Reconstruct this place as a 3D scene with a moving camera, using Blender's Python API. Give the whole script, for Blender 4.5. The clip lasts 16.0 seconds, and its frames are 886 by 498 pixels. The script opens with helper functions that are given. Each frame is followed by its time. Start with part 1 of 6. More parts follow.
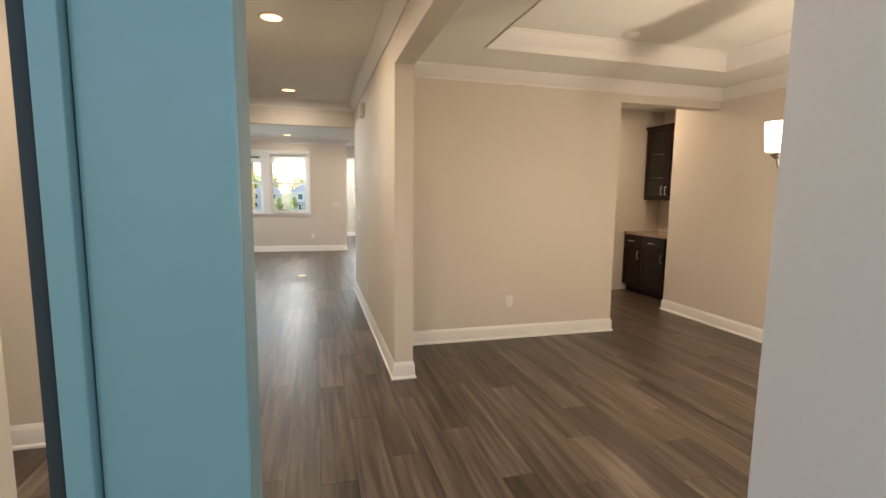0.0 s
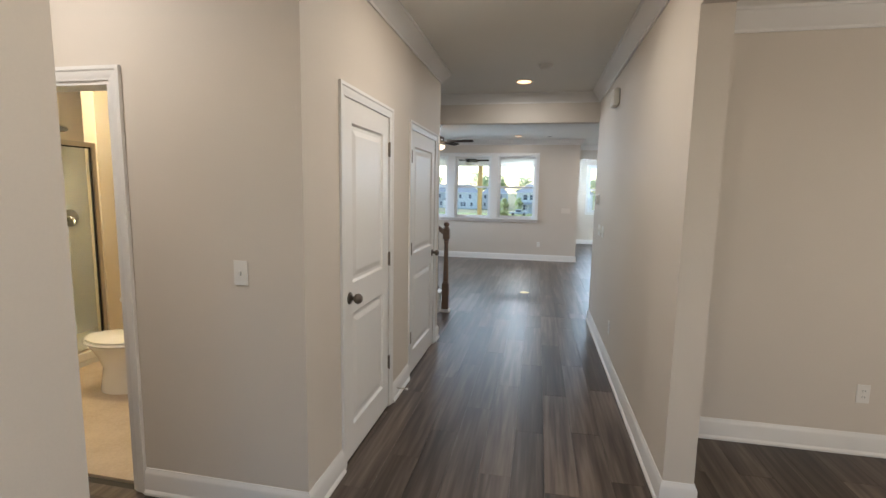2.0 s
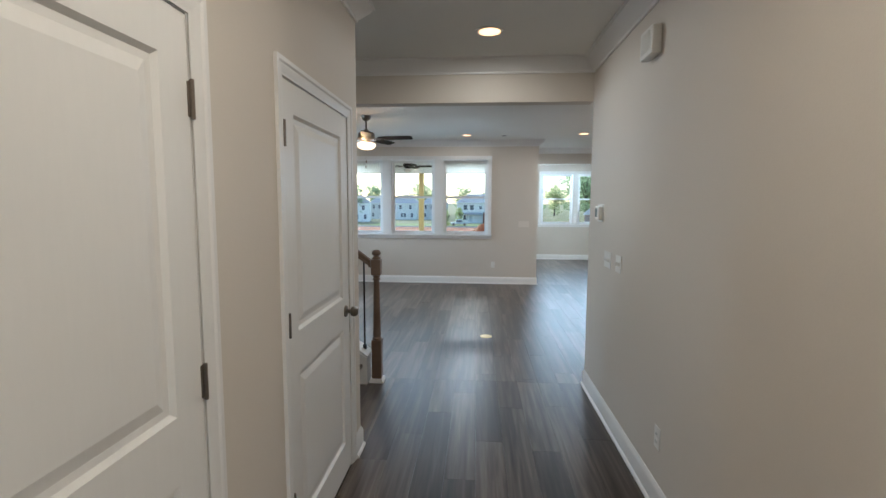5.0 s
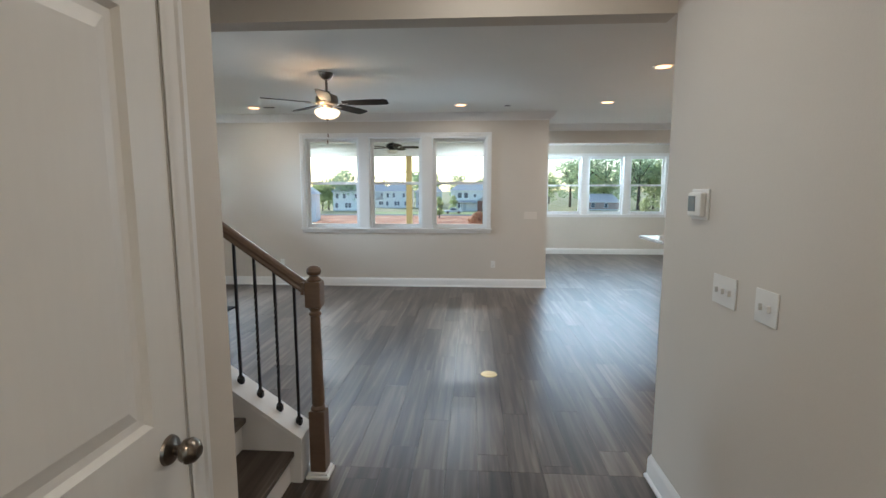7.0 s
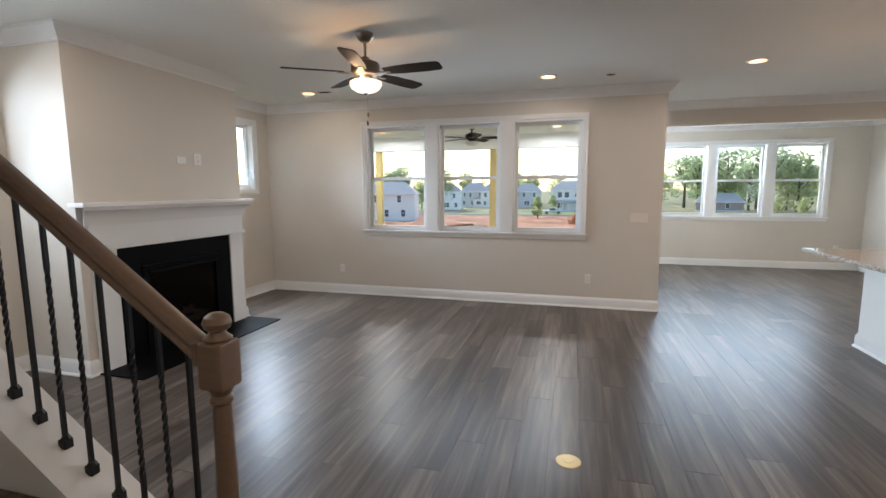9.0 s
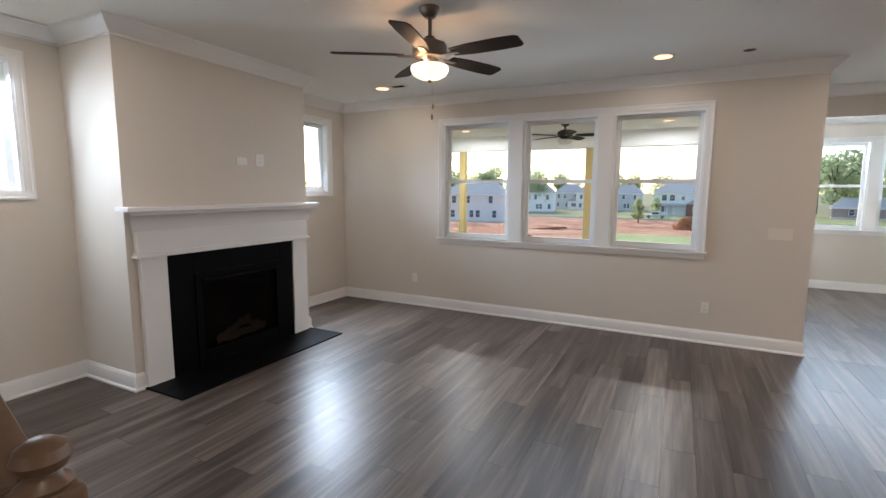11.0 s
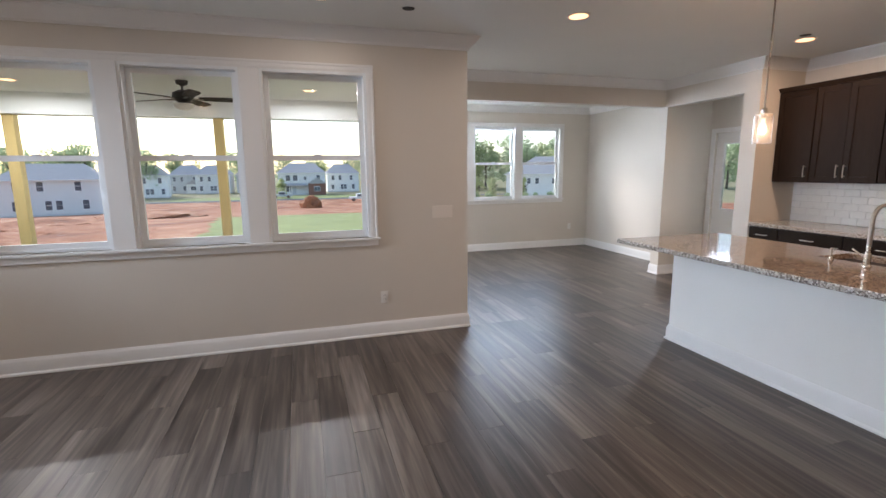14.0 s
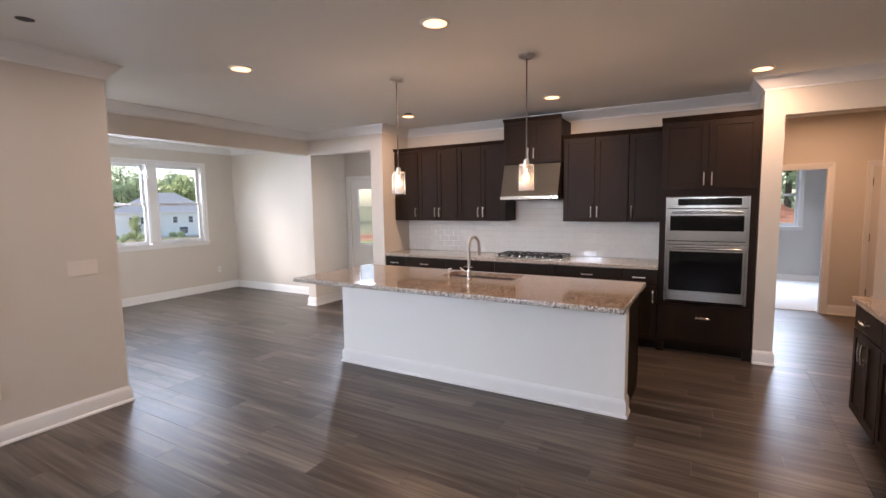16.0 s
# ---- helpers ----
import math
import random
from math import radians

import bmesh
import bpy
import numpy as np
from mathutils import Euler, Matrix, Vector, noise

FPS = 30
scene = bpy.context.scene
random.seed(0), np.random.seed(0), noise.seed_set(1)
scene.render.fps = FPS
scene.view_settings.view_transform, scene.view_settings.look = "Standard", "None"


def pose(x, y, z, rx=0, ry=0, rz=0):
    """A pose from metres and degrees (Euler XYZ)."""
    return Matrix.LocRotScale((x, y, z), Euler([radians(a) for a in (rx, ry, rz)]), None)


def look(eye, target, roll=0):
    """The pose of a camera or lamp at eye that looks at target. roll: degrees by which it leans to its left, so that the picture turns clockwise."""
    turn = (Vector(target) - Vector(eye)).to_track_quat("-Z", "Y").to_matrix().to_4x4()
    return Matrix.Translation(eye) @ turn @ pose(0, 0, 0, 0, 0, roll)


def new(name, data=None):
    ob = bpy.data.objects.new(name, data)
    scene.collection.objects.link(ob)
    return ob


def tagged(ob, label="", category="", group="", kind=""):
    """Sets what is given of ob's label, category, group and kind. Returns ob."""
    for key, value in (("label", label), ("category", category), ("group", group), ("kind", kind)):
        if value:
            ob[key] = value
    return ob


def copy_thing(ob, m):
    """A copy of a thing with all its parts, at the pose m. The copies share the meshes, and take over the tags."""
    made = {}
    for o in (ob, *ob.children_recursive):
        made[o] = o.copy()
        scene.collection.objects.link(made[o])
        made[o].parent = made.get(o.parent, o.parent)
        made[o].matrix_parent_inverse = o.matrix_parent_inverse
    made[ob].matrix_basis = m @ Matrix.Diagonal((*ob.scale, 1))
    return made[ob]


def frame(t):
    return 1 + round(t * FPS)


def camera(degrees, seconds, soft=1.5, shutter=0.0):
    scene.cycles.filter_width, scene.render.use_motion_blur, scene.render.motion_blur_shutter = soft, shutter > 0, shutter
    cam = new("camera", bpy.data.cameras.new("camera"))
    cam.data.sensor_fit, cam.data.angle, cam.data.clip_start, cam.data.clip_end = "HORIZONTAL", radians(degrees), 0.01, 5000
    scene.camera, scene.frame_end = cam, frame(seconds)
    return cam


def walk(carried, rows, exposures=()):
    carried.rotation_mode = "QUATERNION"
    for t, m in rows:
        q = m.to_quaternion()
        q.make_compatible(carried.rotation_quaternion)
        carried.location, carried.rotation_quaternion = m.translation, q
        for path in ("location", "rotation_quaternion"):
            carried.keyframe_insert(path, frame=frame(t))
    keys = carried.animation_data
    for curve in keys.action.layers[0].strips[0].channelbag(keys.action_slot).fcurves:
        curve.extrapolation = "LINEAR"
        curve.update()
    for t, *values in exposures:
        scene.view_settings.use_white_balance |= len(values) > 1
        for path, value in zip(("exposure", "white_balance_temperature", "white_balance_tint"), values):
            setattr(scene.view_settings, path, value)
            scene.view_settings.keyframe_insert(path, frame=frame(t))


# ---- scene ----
cam = camera(87.0, 16.0)
PATH = [
    (0, (0.25, -0.131, 1.456), (0.778, 1.784, 1.222), 0.7),
    (0.3, (0.246, 0.052, 1.504), (0.703, 1.982, 1.224), 0.6),
    (0.5, (0.226, 0.17, 1.533), (0.641, 2.103, 1.228), 0.6),
    (0.7, (0.234, 0.279, 1.561), (0.593, 2.224, 1.264), 0.7),
    (1, (0.222, 0.464, 1.552), (0.455, 2.432, 1.279), 0.7),
    (1.5, (0.222, 0.757, 1.56), (0.059, 2.738, 1.34), 0.9),
    (2, (0.165, 1.015, 1.558), (-0.226, 2.961, 1.312), 1.0),
    (2.3, (0.075, 1.189, 1.575), (-0.32, 3.138, 1.368), 1.2),
    (2.5, (0.077, 1.269, 1.59), (-0.271, 3.228, 1.394), 1.1),
    (3, (0.027, 1.522, 1.577), (-0.213, 3.497, 1.372), 0.9),
    (3.5, (0.001, 1.826, 1.584), (-0.266, 3.799, 1.394), 0.8),
    (4, (-0.063, 2.155, 1.567), (-0.332, 4.123, 1.338), 0.9),
    (4.5, (-0.106, 2.515, 1.581), (-0.289, 4.496, 1.381), 0.6),
    (4.6, (-0.106, 2.597, 1.579), (-0.268, 4.581, 1.384), 0.4),
    (7, (-0.147, 4.501, 1.554), (-0.267, 6.482, 1.305), -0.0),
    (7.5, (-0.173, 4.864, 1.541), (-0.309, 6.844, 1.289), -0.3),
    (7.9, (-0.167, 5.156, 1.525), (-0.338, 7.129, 1.245), -0.1),
    (8, (-0.137, 5.228, 1.512), (-0.363, 7.195, 1.225), -0.3),
    (8.5, (-0.064, 5.534, 1.494), (-0.483, 7.462, 1.169), -0.2),
    (9, (-0.005, 5.793, 1.505), (-0.535, 7.705, 1.256), -0.2),
    (11.3, (-0.15, 6.632, 1.555), (-1.052, 8.398, 1.294), 0.4),
    (11.5, (-0.197, 6.702, 1.541), (-0.962, 8.526, 1.241), 0.2),
    (12, (-0.271, 6.9, 1.487), (-0.732, 8.818, 1.156), -0.0),
    (12.5, (-0.326, 7.122, 1.551), (-0.594, 9.082, 1.255), -0.1),
    (13, (-0.405, 7.317, 1.545), (-0.495, 9.289, 1.224), -0.2),
    (13.5, (-0.466, 7.507, 1.554), (-0.194, 9.459, 1.214), -0.3),
    (14, (-0.497, 7.694, 1.543), (0.072, 9.583, 1.214), -0.6),
    (14.5, (-0.524, 7.834, 1.555), (0.375, 9.595, 1.257), -0.6),
    (15, (-0.591, 7.862, 1.561), (0.598, 9.447, 1.29), -0.9),
    (15.2, (-0.667, 7.871, 1.574), (0.67, 9.336, 1.313), -0.7),
    (15.5, (-0.768, 7.854, 1.584), (0.756, 9.13, 1.355), -0.8),
    (16, (-0.921, 7.758, 1.618), (0.802, 8.753, 1.425), -0.8),
]
walk(cam, [(t, look(eye, target, roll)) for t, eye, target, roll in PATH], [(0.0, 1.80, 6300, 8), (0.5, 1.80, 5850, 9), (1.0, 1.72, 5500, 8), (1.5, 1.52, 5400, 7), (2.0, 1.44, 5350, 6), (2.5, 1.40, 5300, 5), (4.5, 1.29, 5150, 3), (7.0, 1.32, 5400, 4), (8.2, 1.34, 5600, 6),
    (9.0, 1.28, 5800, 10), (12.5, 1.12, 5850, 13), (14.0, 1.06, 5850, 15), (15.0, 1.14, 5900, 17), (16.0, 1.32, 6050, 20)])

# ---- world, sun and exposure ----
SUN_AZ, SUN_EL = -34.0, 29.0
world = bpy.data.worlds.new("sky_world")
scene.world = world
world.use_nodes = True
wn = world.node_tree.nodes
sky = wn.new("ShaderNodeTexSky")
sky.sky_type, sky.sun_disc = "NISHITA", False
sky.sun_elevation, sky.sun_rotation = radians(SUN_EL), radians(SUN_AZ)
sky.dust_density, sky.air_density = 1.3, 1.0
wn["Background"].inputs[1].default_value = 0.15
haze = wn.new("ShaderNodeMix")
haze.data_type, haze.blend_type = "RGBA", "MULTIPLY"
haze.inputs[0].default_value, haze.inputs[7].default_value = 1.0, (1.03, 1.0, 0.95, 1)
world.node_tree.links.new(sky.outputs[0], haze.inputs[6])
world.node_tree.links.new(haze.outputs[2], wn["Background"].inputs[0])
sun_data = bpy.data.lights.new("sun", "SUN")
sun_data.energy, sun_data.angle, sun_data.color = 1.7, radians(20.0), (1.0, 0.94, 0.85)
sun = new("sun", sun_data)
sx, sy = math.sin(radians(SUN_AZ)), math.cos(radians(SUN_AZ))
sun.matrix_world = look((sx * 40, sy * 40, 40 * math.tan(radians(SUN_EL))), (0, 0, 0))
CAN_W, WARM, AMBER, GOLD = 5.0, (1.0, 0.81, 0.61), (1.0, 0.64, 0.36), (1.0, 0.76, 0.52)

# ---- materials ----


def nodes_of(m):
    m.use_nodes = True
    nt = m.node_tree
    return nt, nt.nodes, nt.links, nt.nodes["Principled BSDF"]


def ramp(n, stops):
    r = n.new("ShaderNodeValToRGB")
    e = r.color_ramp.elements
    e[0].position, e[0].color = stops[0][0], (*stops[0][1], 1)
    e[1].position, e[1].color = stops[-1][0], (*stops[-1][1], 1)
    for p, c in stops[1:-1]:
        k = e.new(p)
        k.color = (*c, 1)
    return r


def paint(name, col, rough=0.55, metal=0.0, var=0.06, big=1.2, fine=90.0, bump=0.02, coat=0.0, stretch=(1, 1, 1), spec=0.5):
    """A painted, moulded or metal surface: broad mottling and a fine grain."""
    m = bpy.data.materials.new(name)
    nt, n, l, b = nodes_of(m)
    g = n.new("ShaderNodeNewGeometry")
    mp = n.new("ShaderNodeMapping")
    mp.inputs["Scale"].default_value = stretch
    l.new(g.outputs["Position"], mp.inputs[0])
    a = n.new("ShaderNodeTexNoise")
    a.inputs["Scale"].default_value, a.inputs["Detail"].default_value = big, 4
    f = n.new("ShaderNodeTexNoise")
    f.inputs["Scale"].default_value, f.inputs["Detail"].default_value = fine, 3
    l.new(mp.outputs[0], a.inputs["Vector"])
    l.new(mp.outputs[0], f.inputs["Vector"])
    r = ramp(n, [(0.3, tuple(c * (1 - var) for c in col)), (0.7, tuple(min(1, c * (1 + var)) for c in col))])
    mx = n.new("ShaderNodeMath")
    mx.operation, mx.inputs[1].default_value = "MULTIPLY_ADD", 0.35
    l.new(f.outputs[0], mx.inputs[0])
    sc = n.new("ShaderNodeMath")
    sc.operation, sc.inputs[1].default_value = "MULTIPLY", 0.65
    l.new(a.outputs[0], sc.inputs[0])
    l.new(sc.outputs[0], mx.inputs[2])
    l.new(mx.outputs[0], r.inputs[0])
    l.new(r.outputs[0], b.inputs["Base Color"])
    rr = n.new("ShaderNodeMapRange")
    rr.inputs["To Min"].default_value, rr.inputs["To Max"].default_value = max(0.03, rough * 0.85), min(1, rough * 1.15)
    l.new(a.outputs[0], rr.inputs[0])
    l.new(rr.outputs[0], b.inputs["Roughness"])
    b.inputs["Metallic"].default_value = metal
    b.inputs["Coat Weight"].default_value = coat
    b.inputs["Specular IOR Level"].default_value = spec
    if bump:
        bp = n.new("ShaderNodeBump")
        bp.inputs["Strength"].default_value, bp.inputs["Distance"].default_value = bump * 10, 0.001
        l.new(f.outputs[0], bp.inputs["Height"])
        l.new(bp.outputs[0], b.inputs["Normal"])
    return m


def glow(name, col, strength):
    m = bpy.data.materials.new(name)
    nt, n, l, b = nodes_of(m)
    b.inputs["Base Color"].default_value = (0.9, 0.88, 0.84, 1)
    b.inputs["Emission Color"].default_value = (*col, 1)
    b.inputs["Emission Strength"].default_value = strength
    return m


def pane_glass(name, tint=(0.96, 0.98, 0.97), gloss=0.03, rough=0.02):
    """Clear glass: see-through, with gloss that grows towards the grazing view."""
    m = bpy.data.materials.new(name)
    m.use_nodes = True
    n, l = m.node_tree.nodes, m.node_tree.links
    n.remove(n["Principled BSDF"])
    t, g, x, f = n.new("ShaderNodeBsdfTransparent"), n.new("ShaderNodeBsdfGlossy"), n.new("ShaderNodeMixShader"), n.new("ShaderNodeLayerWeight")
    pw, sc = n.new("ShaderNodeMath"), n.new("ShaderNodeMath")
    pw.operation, pw.inputs[1].default_value = "POWER", 5.0
    sc.operation, sc.inputs[1].default_value, sc.inputs[2].default_value = "MULTIPLY_ADD", 0.8, gloss
    t.inputs[0].default_value, g.inputs["Roughness"].default_value, f.inputs[0].default_value = (*tint, 1), rough, 0.5
    l.new(f.outputs["Facing"], pw.inputs[0])
    l.new(pw.outputs[0], sc.inputs[0])
    l.new(sc.outputs[0], x.inputs[0])
    l.new(t.outputs[0], x.inputs[1])
    l.new(g.outputs[0], x.inputs[2])
    l.new(x.outputs[0], n["Material Output"].inputs[0])
    return m


def plank_wood(name, per_object):
    """Grey-brown vinyl plank: long streaks, tone by plank."""
    m = bpy.data.materials.new(name)
    nt, n, l, b = nodes_of(m)
    g = n.new("ShaderNodeNewGeometry")
    if per_object:
        o = n.new("ShaderNodeObjectInfo")
        rnd = o.outputs["Random"]
    else:
        rnd = g.outputs["Random Per Island"]
    off = n.new("ShaderNodeVectorMath")
    off.operation = "MULTIPLY_ADD"
    cmb = n.new("ShaderNodeCombineXYZ")
    for i in range(3):
        l.new(rnd, cmb.inputs[i])
    l.new(cmb.outputs[0], off.inputs[0])
    off.inputs[1].default_value = (17.3, 61.7, 5.1)
    l.new(g.outputs["Position"], off.inputs[2])

    def noise_at(scale, sc, detail, dist=0.0):
        mp, t = n.new("ShaderNodeMapping"), n.new("ShaderNodeTexNoise")
        mp.inputs["Scale"].default_value = scale
        t.inputs["Scale"].default_value, t.inputs["Detail"].default_value, t.inputs["Distortion"].default_value = sc, detail, dist
        l.new(off.outputs[0], mp.inputs[0])
        l.new(mp.outputs[0], t.inputs["Vector"])
        return t
    broad = noise_at((1, 0.06, 1), 13.0, 3, 0.7)
    streak = noise_at((1, 0.045, 1), 34.0, 4, 0.4)
    tone = n.new("ShaderNodeMath")
    tone.operation, tone.inputs[1].default_value = "MULTIPLY", 0.17
    l.new(rnd, tone.inputs[0])
    b.inputs["Specular IOR Level"].default_value = 0.38
    s1 = n.new("ShaderNodeMath")
    s1.operation, s1.inputs[1].default_value = "MULTIPLY_ADD", 0.52
    l.new(broad.outputs[0], s1.inputs[0])
    l.new(tone.outputs[0], s1.inputs[2])
    s2 = n.new("ShaderNodeMath")
    s2.operation, s2.inputs[1].default_value = "MULTIPLY_ADD", 0.56
    l.new(streak.outputs[0], s2.inputs[0])
    l.new(s1.outputs[0], s2.inputs[2])
    r = ramp(n, [(0.38, (0.020, 0.0138, 0.0100)), (0.55, (0.050, 0.036, 0.0270)), (0.68, (0.094, 0.071, 0.055)), (0.88, (0.19, 0.152, 0.122))])
    l.new(s2.outputs[0], r.inputs[0])
    l.new(r.outputs[0], b.inputs["Base Color"])
    rr = n.new("ShaderNodeMapRange")
    rr.inputs["To Min"].default_value, rr.inputs["To Max"].default_value = 0.30, 0.42
    l.new(streak.outputs[0], rr.inputs[0])
    l.new(rr.outputs[0], b.inputs["Roughness"])
    bp = n.new("ShaderNodeBump")
    bp.inputs["Strength"].default_value, bp.inputs["Distance"].default_value = 0.12, 0.001
    l.new(streak.outputs[0], bp.inputs["Height"])
    l.new(bp.outputs[0], b.inputs["Normal"])
    return m


def granite(name, stops, scale, rough=0.08):
    m = bpy.data.materials.new(name)
    nt, n, l, b = nodes_of(m)
    g = n.new("ShaderNodeNewGeometry")
    v = n.new("ShaderNodeTexVoronoi")
    v.inputs["Scale"].default_value = scale
    v2 = n.new("ShaderNodeTexNoise")
    v2.inputs["Scale"].default_value, v2.inputs["Detail"].default_value = scale * 0.22, 6
    l.new(g.outputs["Position"], v.inputs["Vector"])
    l.new(g.outputs["Position"], v2.inputs["Vector"])
    sep = n.new("ShaderNodeSeparateColor")
    l.new(v.outputs["Color"], sep.inputs[0])
    s = n.new("ShaderNodeMath")
    s.operation, s.inputs[1].default_value = "MULTIPLY_ADD", 0.6
    l.new(sep.outputs[0], s.inputs[0])
    s0 = n.new("ShaderNodeMath")
    s0.operation, s0.inputs[1].default_value = "MULTIPLY", 0.4
    l.new(v2.outputs[0], s0.inputs[0])
    l.new(s0.outputs[0], s.inputs[2])
    r = ramp(n, stops)
    l.new(s.outputs[0], r.inputs[0])
    l.new(r.outputs[0], b.inputs["Base Color"])
    b.inputs["Roughness"].default_value = rough
    return m


def ground_mix(name, stops, scale, bump=0.3, rough=0.95):
    m = bpy.data.materials.new(name)
    nt, n, l, b = nodes_of(m)
    g = n.new("ShaderNodeNewGeometry")
    a, c = n.new("ShaderNodeTexNoise"), n.new("ShaderNodeTexNoise")
    a.inputs["Scale"].default_value, a.inputs["Detail"].default_value = scale, 8
    c.inputs["Scale"].default_value, c.inputs["Detail"].default_value = scale * 14, 6
    l.new(g.outputs["Position"], a.inputs["Vector"])
    l.new(g.outputs["Position"], c.inputs["Vector"])
    s = n.new("ShaderNodeMath")
    s.operation, s.inputs[1].default_value = "MULTIPLY_ADD", 0.4
    s0 = n.new("ShaderNodeMath")
    s0.operation, s0.inputs[1].default_value = "MULTIPLY", 0.6
    l.new(a.outputs[0], s0.inputs[0])
    l.new(c.outputs[0], s.inputs[0])
    l.new(s0.outputs[0], s.inputs[2])
    r = ramp(n, stops)
    l.new(s.outputs[0], r.inputs[0])
    l.new(r.outputs[0], b.inputs["Base Color"])
    b.inputs["Roughness"].default_value = rough
    bp = n.new("ShaderNodeBump")
    bp.inputs["Strength"].default_value, bp.inputs["Distance"].default_value = bump, 0.05
    l.new(c.outputs[0], bp.inputs["Height"])
    l.new(bp.outputs[0], b.inputs["Normal"])
    return m


WALL = paint("greige_wall_paint", (0.60, 0.545, 0.475), 0.62, var=0.03, fine=160, bump=0.03)
BEDWALL = paint("pale_grey_wall_paint", (0.62, 0.60, 0.58), 0.62, var=0.03)
CEIL = paint("flat_ceiling_paint", (0.76, 0.75, 0.71), 0.85, var=0.03, fine=220, bump=0.05)
TRIM = paint("white_semigloss_trim", (0.73, 0.71, 0.685), 0.40, var=0.008, fine=40, bump=0.01)
DOORW = paint("white_door_paint", (0.74, 0.72, 0.69), 0.42, var=0.025, fine=60, bump=0.015, stretch=(1, 1, 0.15))
ISLE = paint("white_island_paint", (0.77, 0.75, 0.71), 0.5, var=0.02, fine=150, bump=0.03)
PLANK = plank_wood("grey_brown_vinyl_plank", True)
PLANK2 = plank_wood("grey_brown_vinyl_plank_far", False)
SUB = paint("dark_subfloor", (0.03, 0.025, 0.022), 0.7)
ESP = paint("espresso_stained_wood", (0.017, 0.0094, 0.0056), 0.42, var=0.35, big=3.0, fine=55, bump=0.02, stretch=(1, 1, 0.12), spec=0.13)
RAILW = paint("brown_stained_oak", (0.135, 0.085, 0.055), 0.32, var=0.25, big=4.0, fine=70, bump=0.03, stretch=(0.15, 1, 1))
IRON = paint("black_wrought_iron", (0.012, 0.012, 0.013), 0.45, metal=0.3, var=0.2)
STEEL = paint("brushed_stainless_steel", (0.42, 0.40, 0.37), 0.18, metal=1.0, var=0.05, big=2, fine=120, bump=0.01, stretch=(1, 0.05, 1))
NICKEL = paint("satin_nickel", (0.52, 0.47, 0.41), 0.28, metal=1.0, var=0.05)
BRONZE = paint("antique_nickel_hardware", (0.20, 0.17, 0.14), 0.30, metal=1.0, var=0.15)
CHROME = paint("chrome", (0.75, 0.75, 0.75), 0.08, metal=1.0, var=0.02, bump=0)
BLACKG = paint("black_oven_glass", (0.004, 0.004, 0.0045), 0.06, var=0.1, bump=0, spec=0.22)
BLACKM = paint("matte_black_metal", (0.0028, 0.0028, 0.0032), 0.6, var=0.25, spec=0.06)
SLATE = paint("black_slate", (0.0025, 0.0025, 0.003), 0.5, var=0.3, big=5, fine=40, bump=0.02, spec=0.06)
ALMOND = paint("wall_painted_plate", (0.68, 0.62, 0.55), 0.5, var=0.02)
PLASTIC = paint("white_plastic", (0.72, 0.70, 0.66), 0.35, var=0.02, bump=0.005)
GREYP = paint("grey_screen_plastic", (0.16, 0.18, 0.18), 0.2, var=0.05, bump=0)
BRASS = paint("yellow_brass_cover", (0.70, 0.55, 0.27), 0.42, metal=0.3, var=0.06)
TEAL = paint("teal_door_paint", (0.155, 0.232, 0.230), 0.40, var=0.05, fine=60, bump=0.02)
RUBBER = paint("black_rubber_seal", (0.012, 0.013, 0.014), 0.7, var=0.2)
VINYL = paint("white_window_vinyl", (0.76, 0.77, 0.77), 0.35, var=0.02, bump=0.005)
GLASS = pane_glass("window_glass")
FIREG = pane_glass("smoked_fire_glass", (0.75, 0.73, 0.70), 0.004)
CLEARG = pane_glass("clear_lamp_glass", (0.93, 0.88, 0.82), 0.10, 0.32)
TILE = paint("glossy_white_subway_tile", (0.74, 0.72, 0.68), 0.10, var=0.04, big=6, fine=20, bump=0.03)
GROUT = paint("pale_tile_grout", (0.72, 0.69, 0.64), 0.9, var=0.08)
GRAN = granite("speckled_brown_granite", [(0.16, (0.06, 0.045, 0.035)), (0.3, (0.18, 0.115, 0.075)), (0.5, (0.29, 0.205, 0.145)), (0.68, (0.37, 0.28, 0.21)), (0.9, (0.45, 0.38, 0.31))], 150, 0.06)
BLADE = paint("dark_fan_blade_wood", (0.030, 0.025, 0.023), 0.65, var=0.3, big=6, bump=0.02, spec=0.12)
FIREBRICK = paint("near_black_firebrick", (0.004, 0.0036, 0.0033), 0.9, var=0.4, big=8, spec=0.1)
LOGM = paint("charred_ceramic_log", (0.026, 0.014, 0.009), 0.9, var=0.6, big=16, fine=60, bump=0.3)
BATHF = ground_mix("beige_bath_floor_tile", [(0.3, (0.40, 0.31, 0.21)), (0.7, (0.56, 0.46, 0.34))], 5.0, 0.02, 0.35)
BATHW = paint("warm_bath_wall_paint", (0.66, 0.58, 0.45), 0.6, var=0.03)
ACRYL = paint("white_acrylic_shower", (0.74, 0.72, 0.66), 0.2, var=0.02, bump=0)
PORC = paint("white_porcelain", (0.78, 0.76, 0.72), 0.08, var=0.01, bump=0)
CARPET = paint("pale_grey_carpet", (0.52, 0.50, 0.48), 0.95, var=0.1, fine=260, bump=0.4)
BULB = glow("warm_lamp_lens", (1.0, 0.93, 0.84), 14.0)
SHADEG = glow("frosted_lamp_glass", (1.0, 0.76, 0.50), 1.6)
BOWLG = glow("frosted_fan_bowl", (1.0, 0.66, 0.36), 0.9)
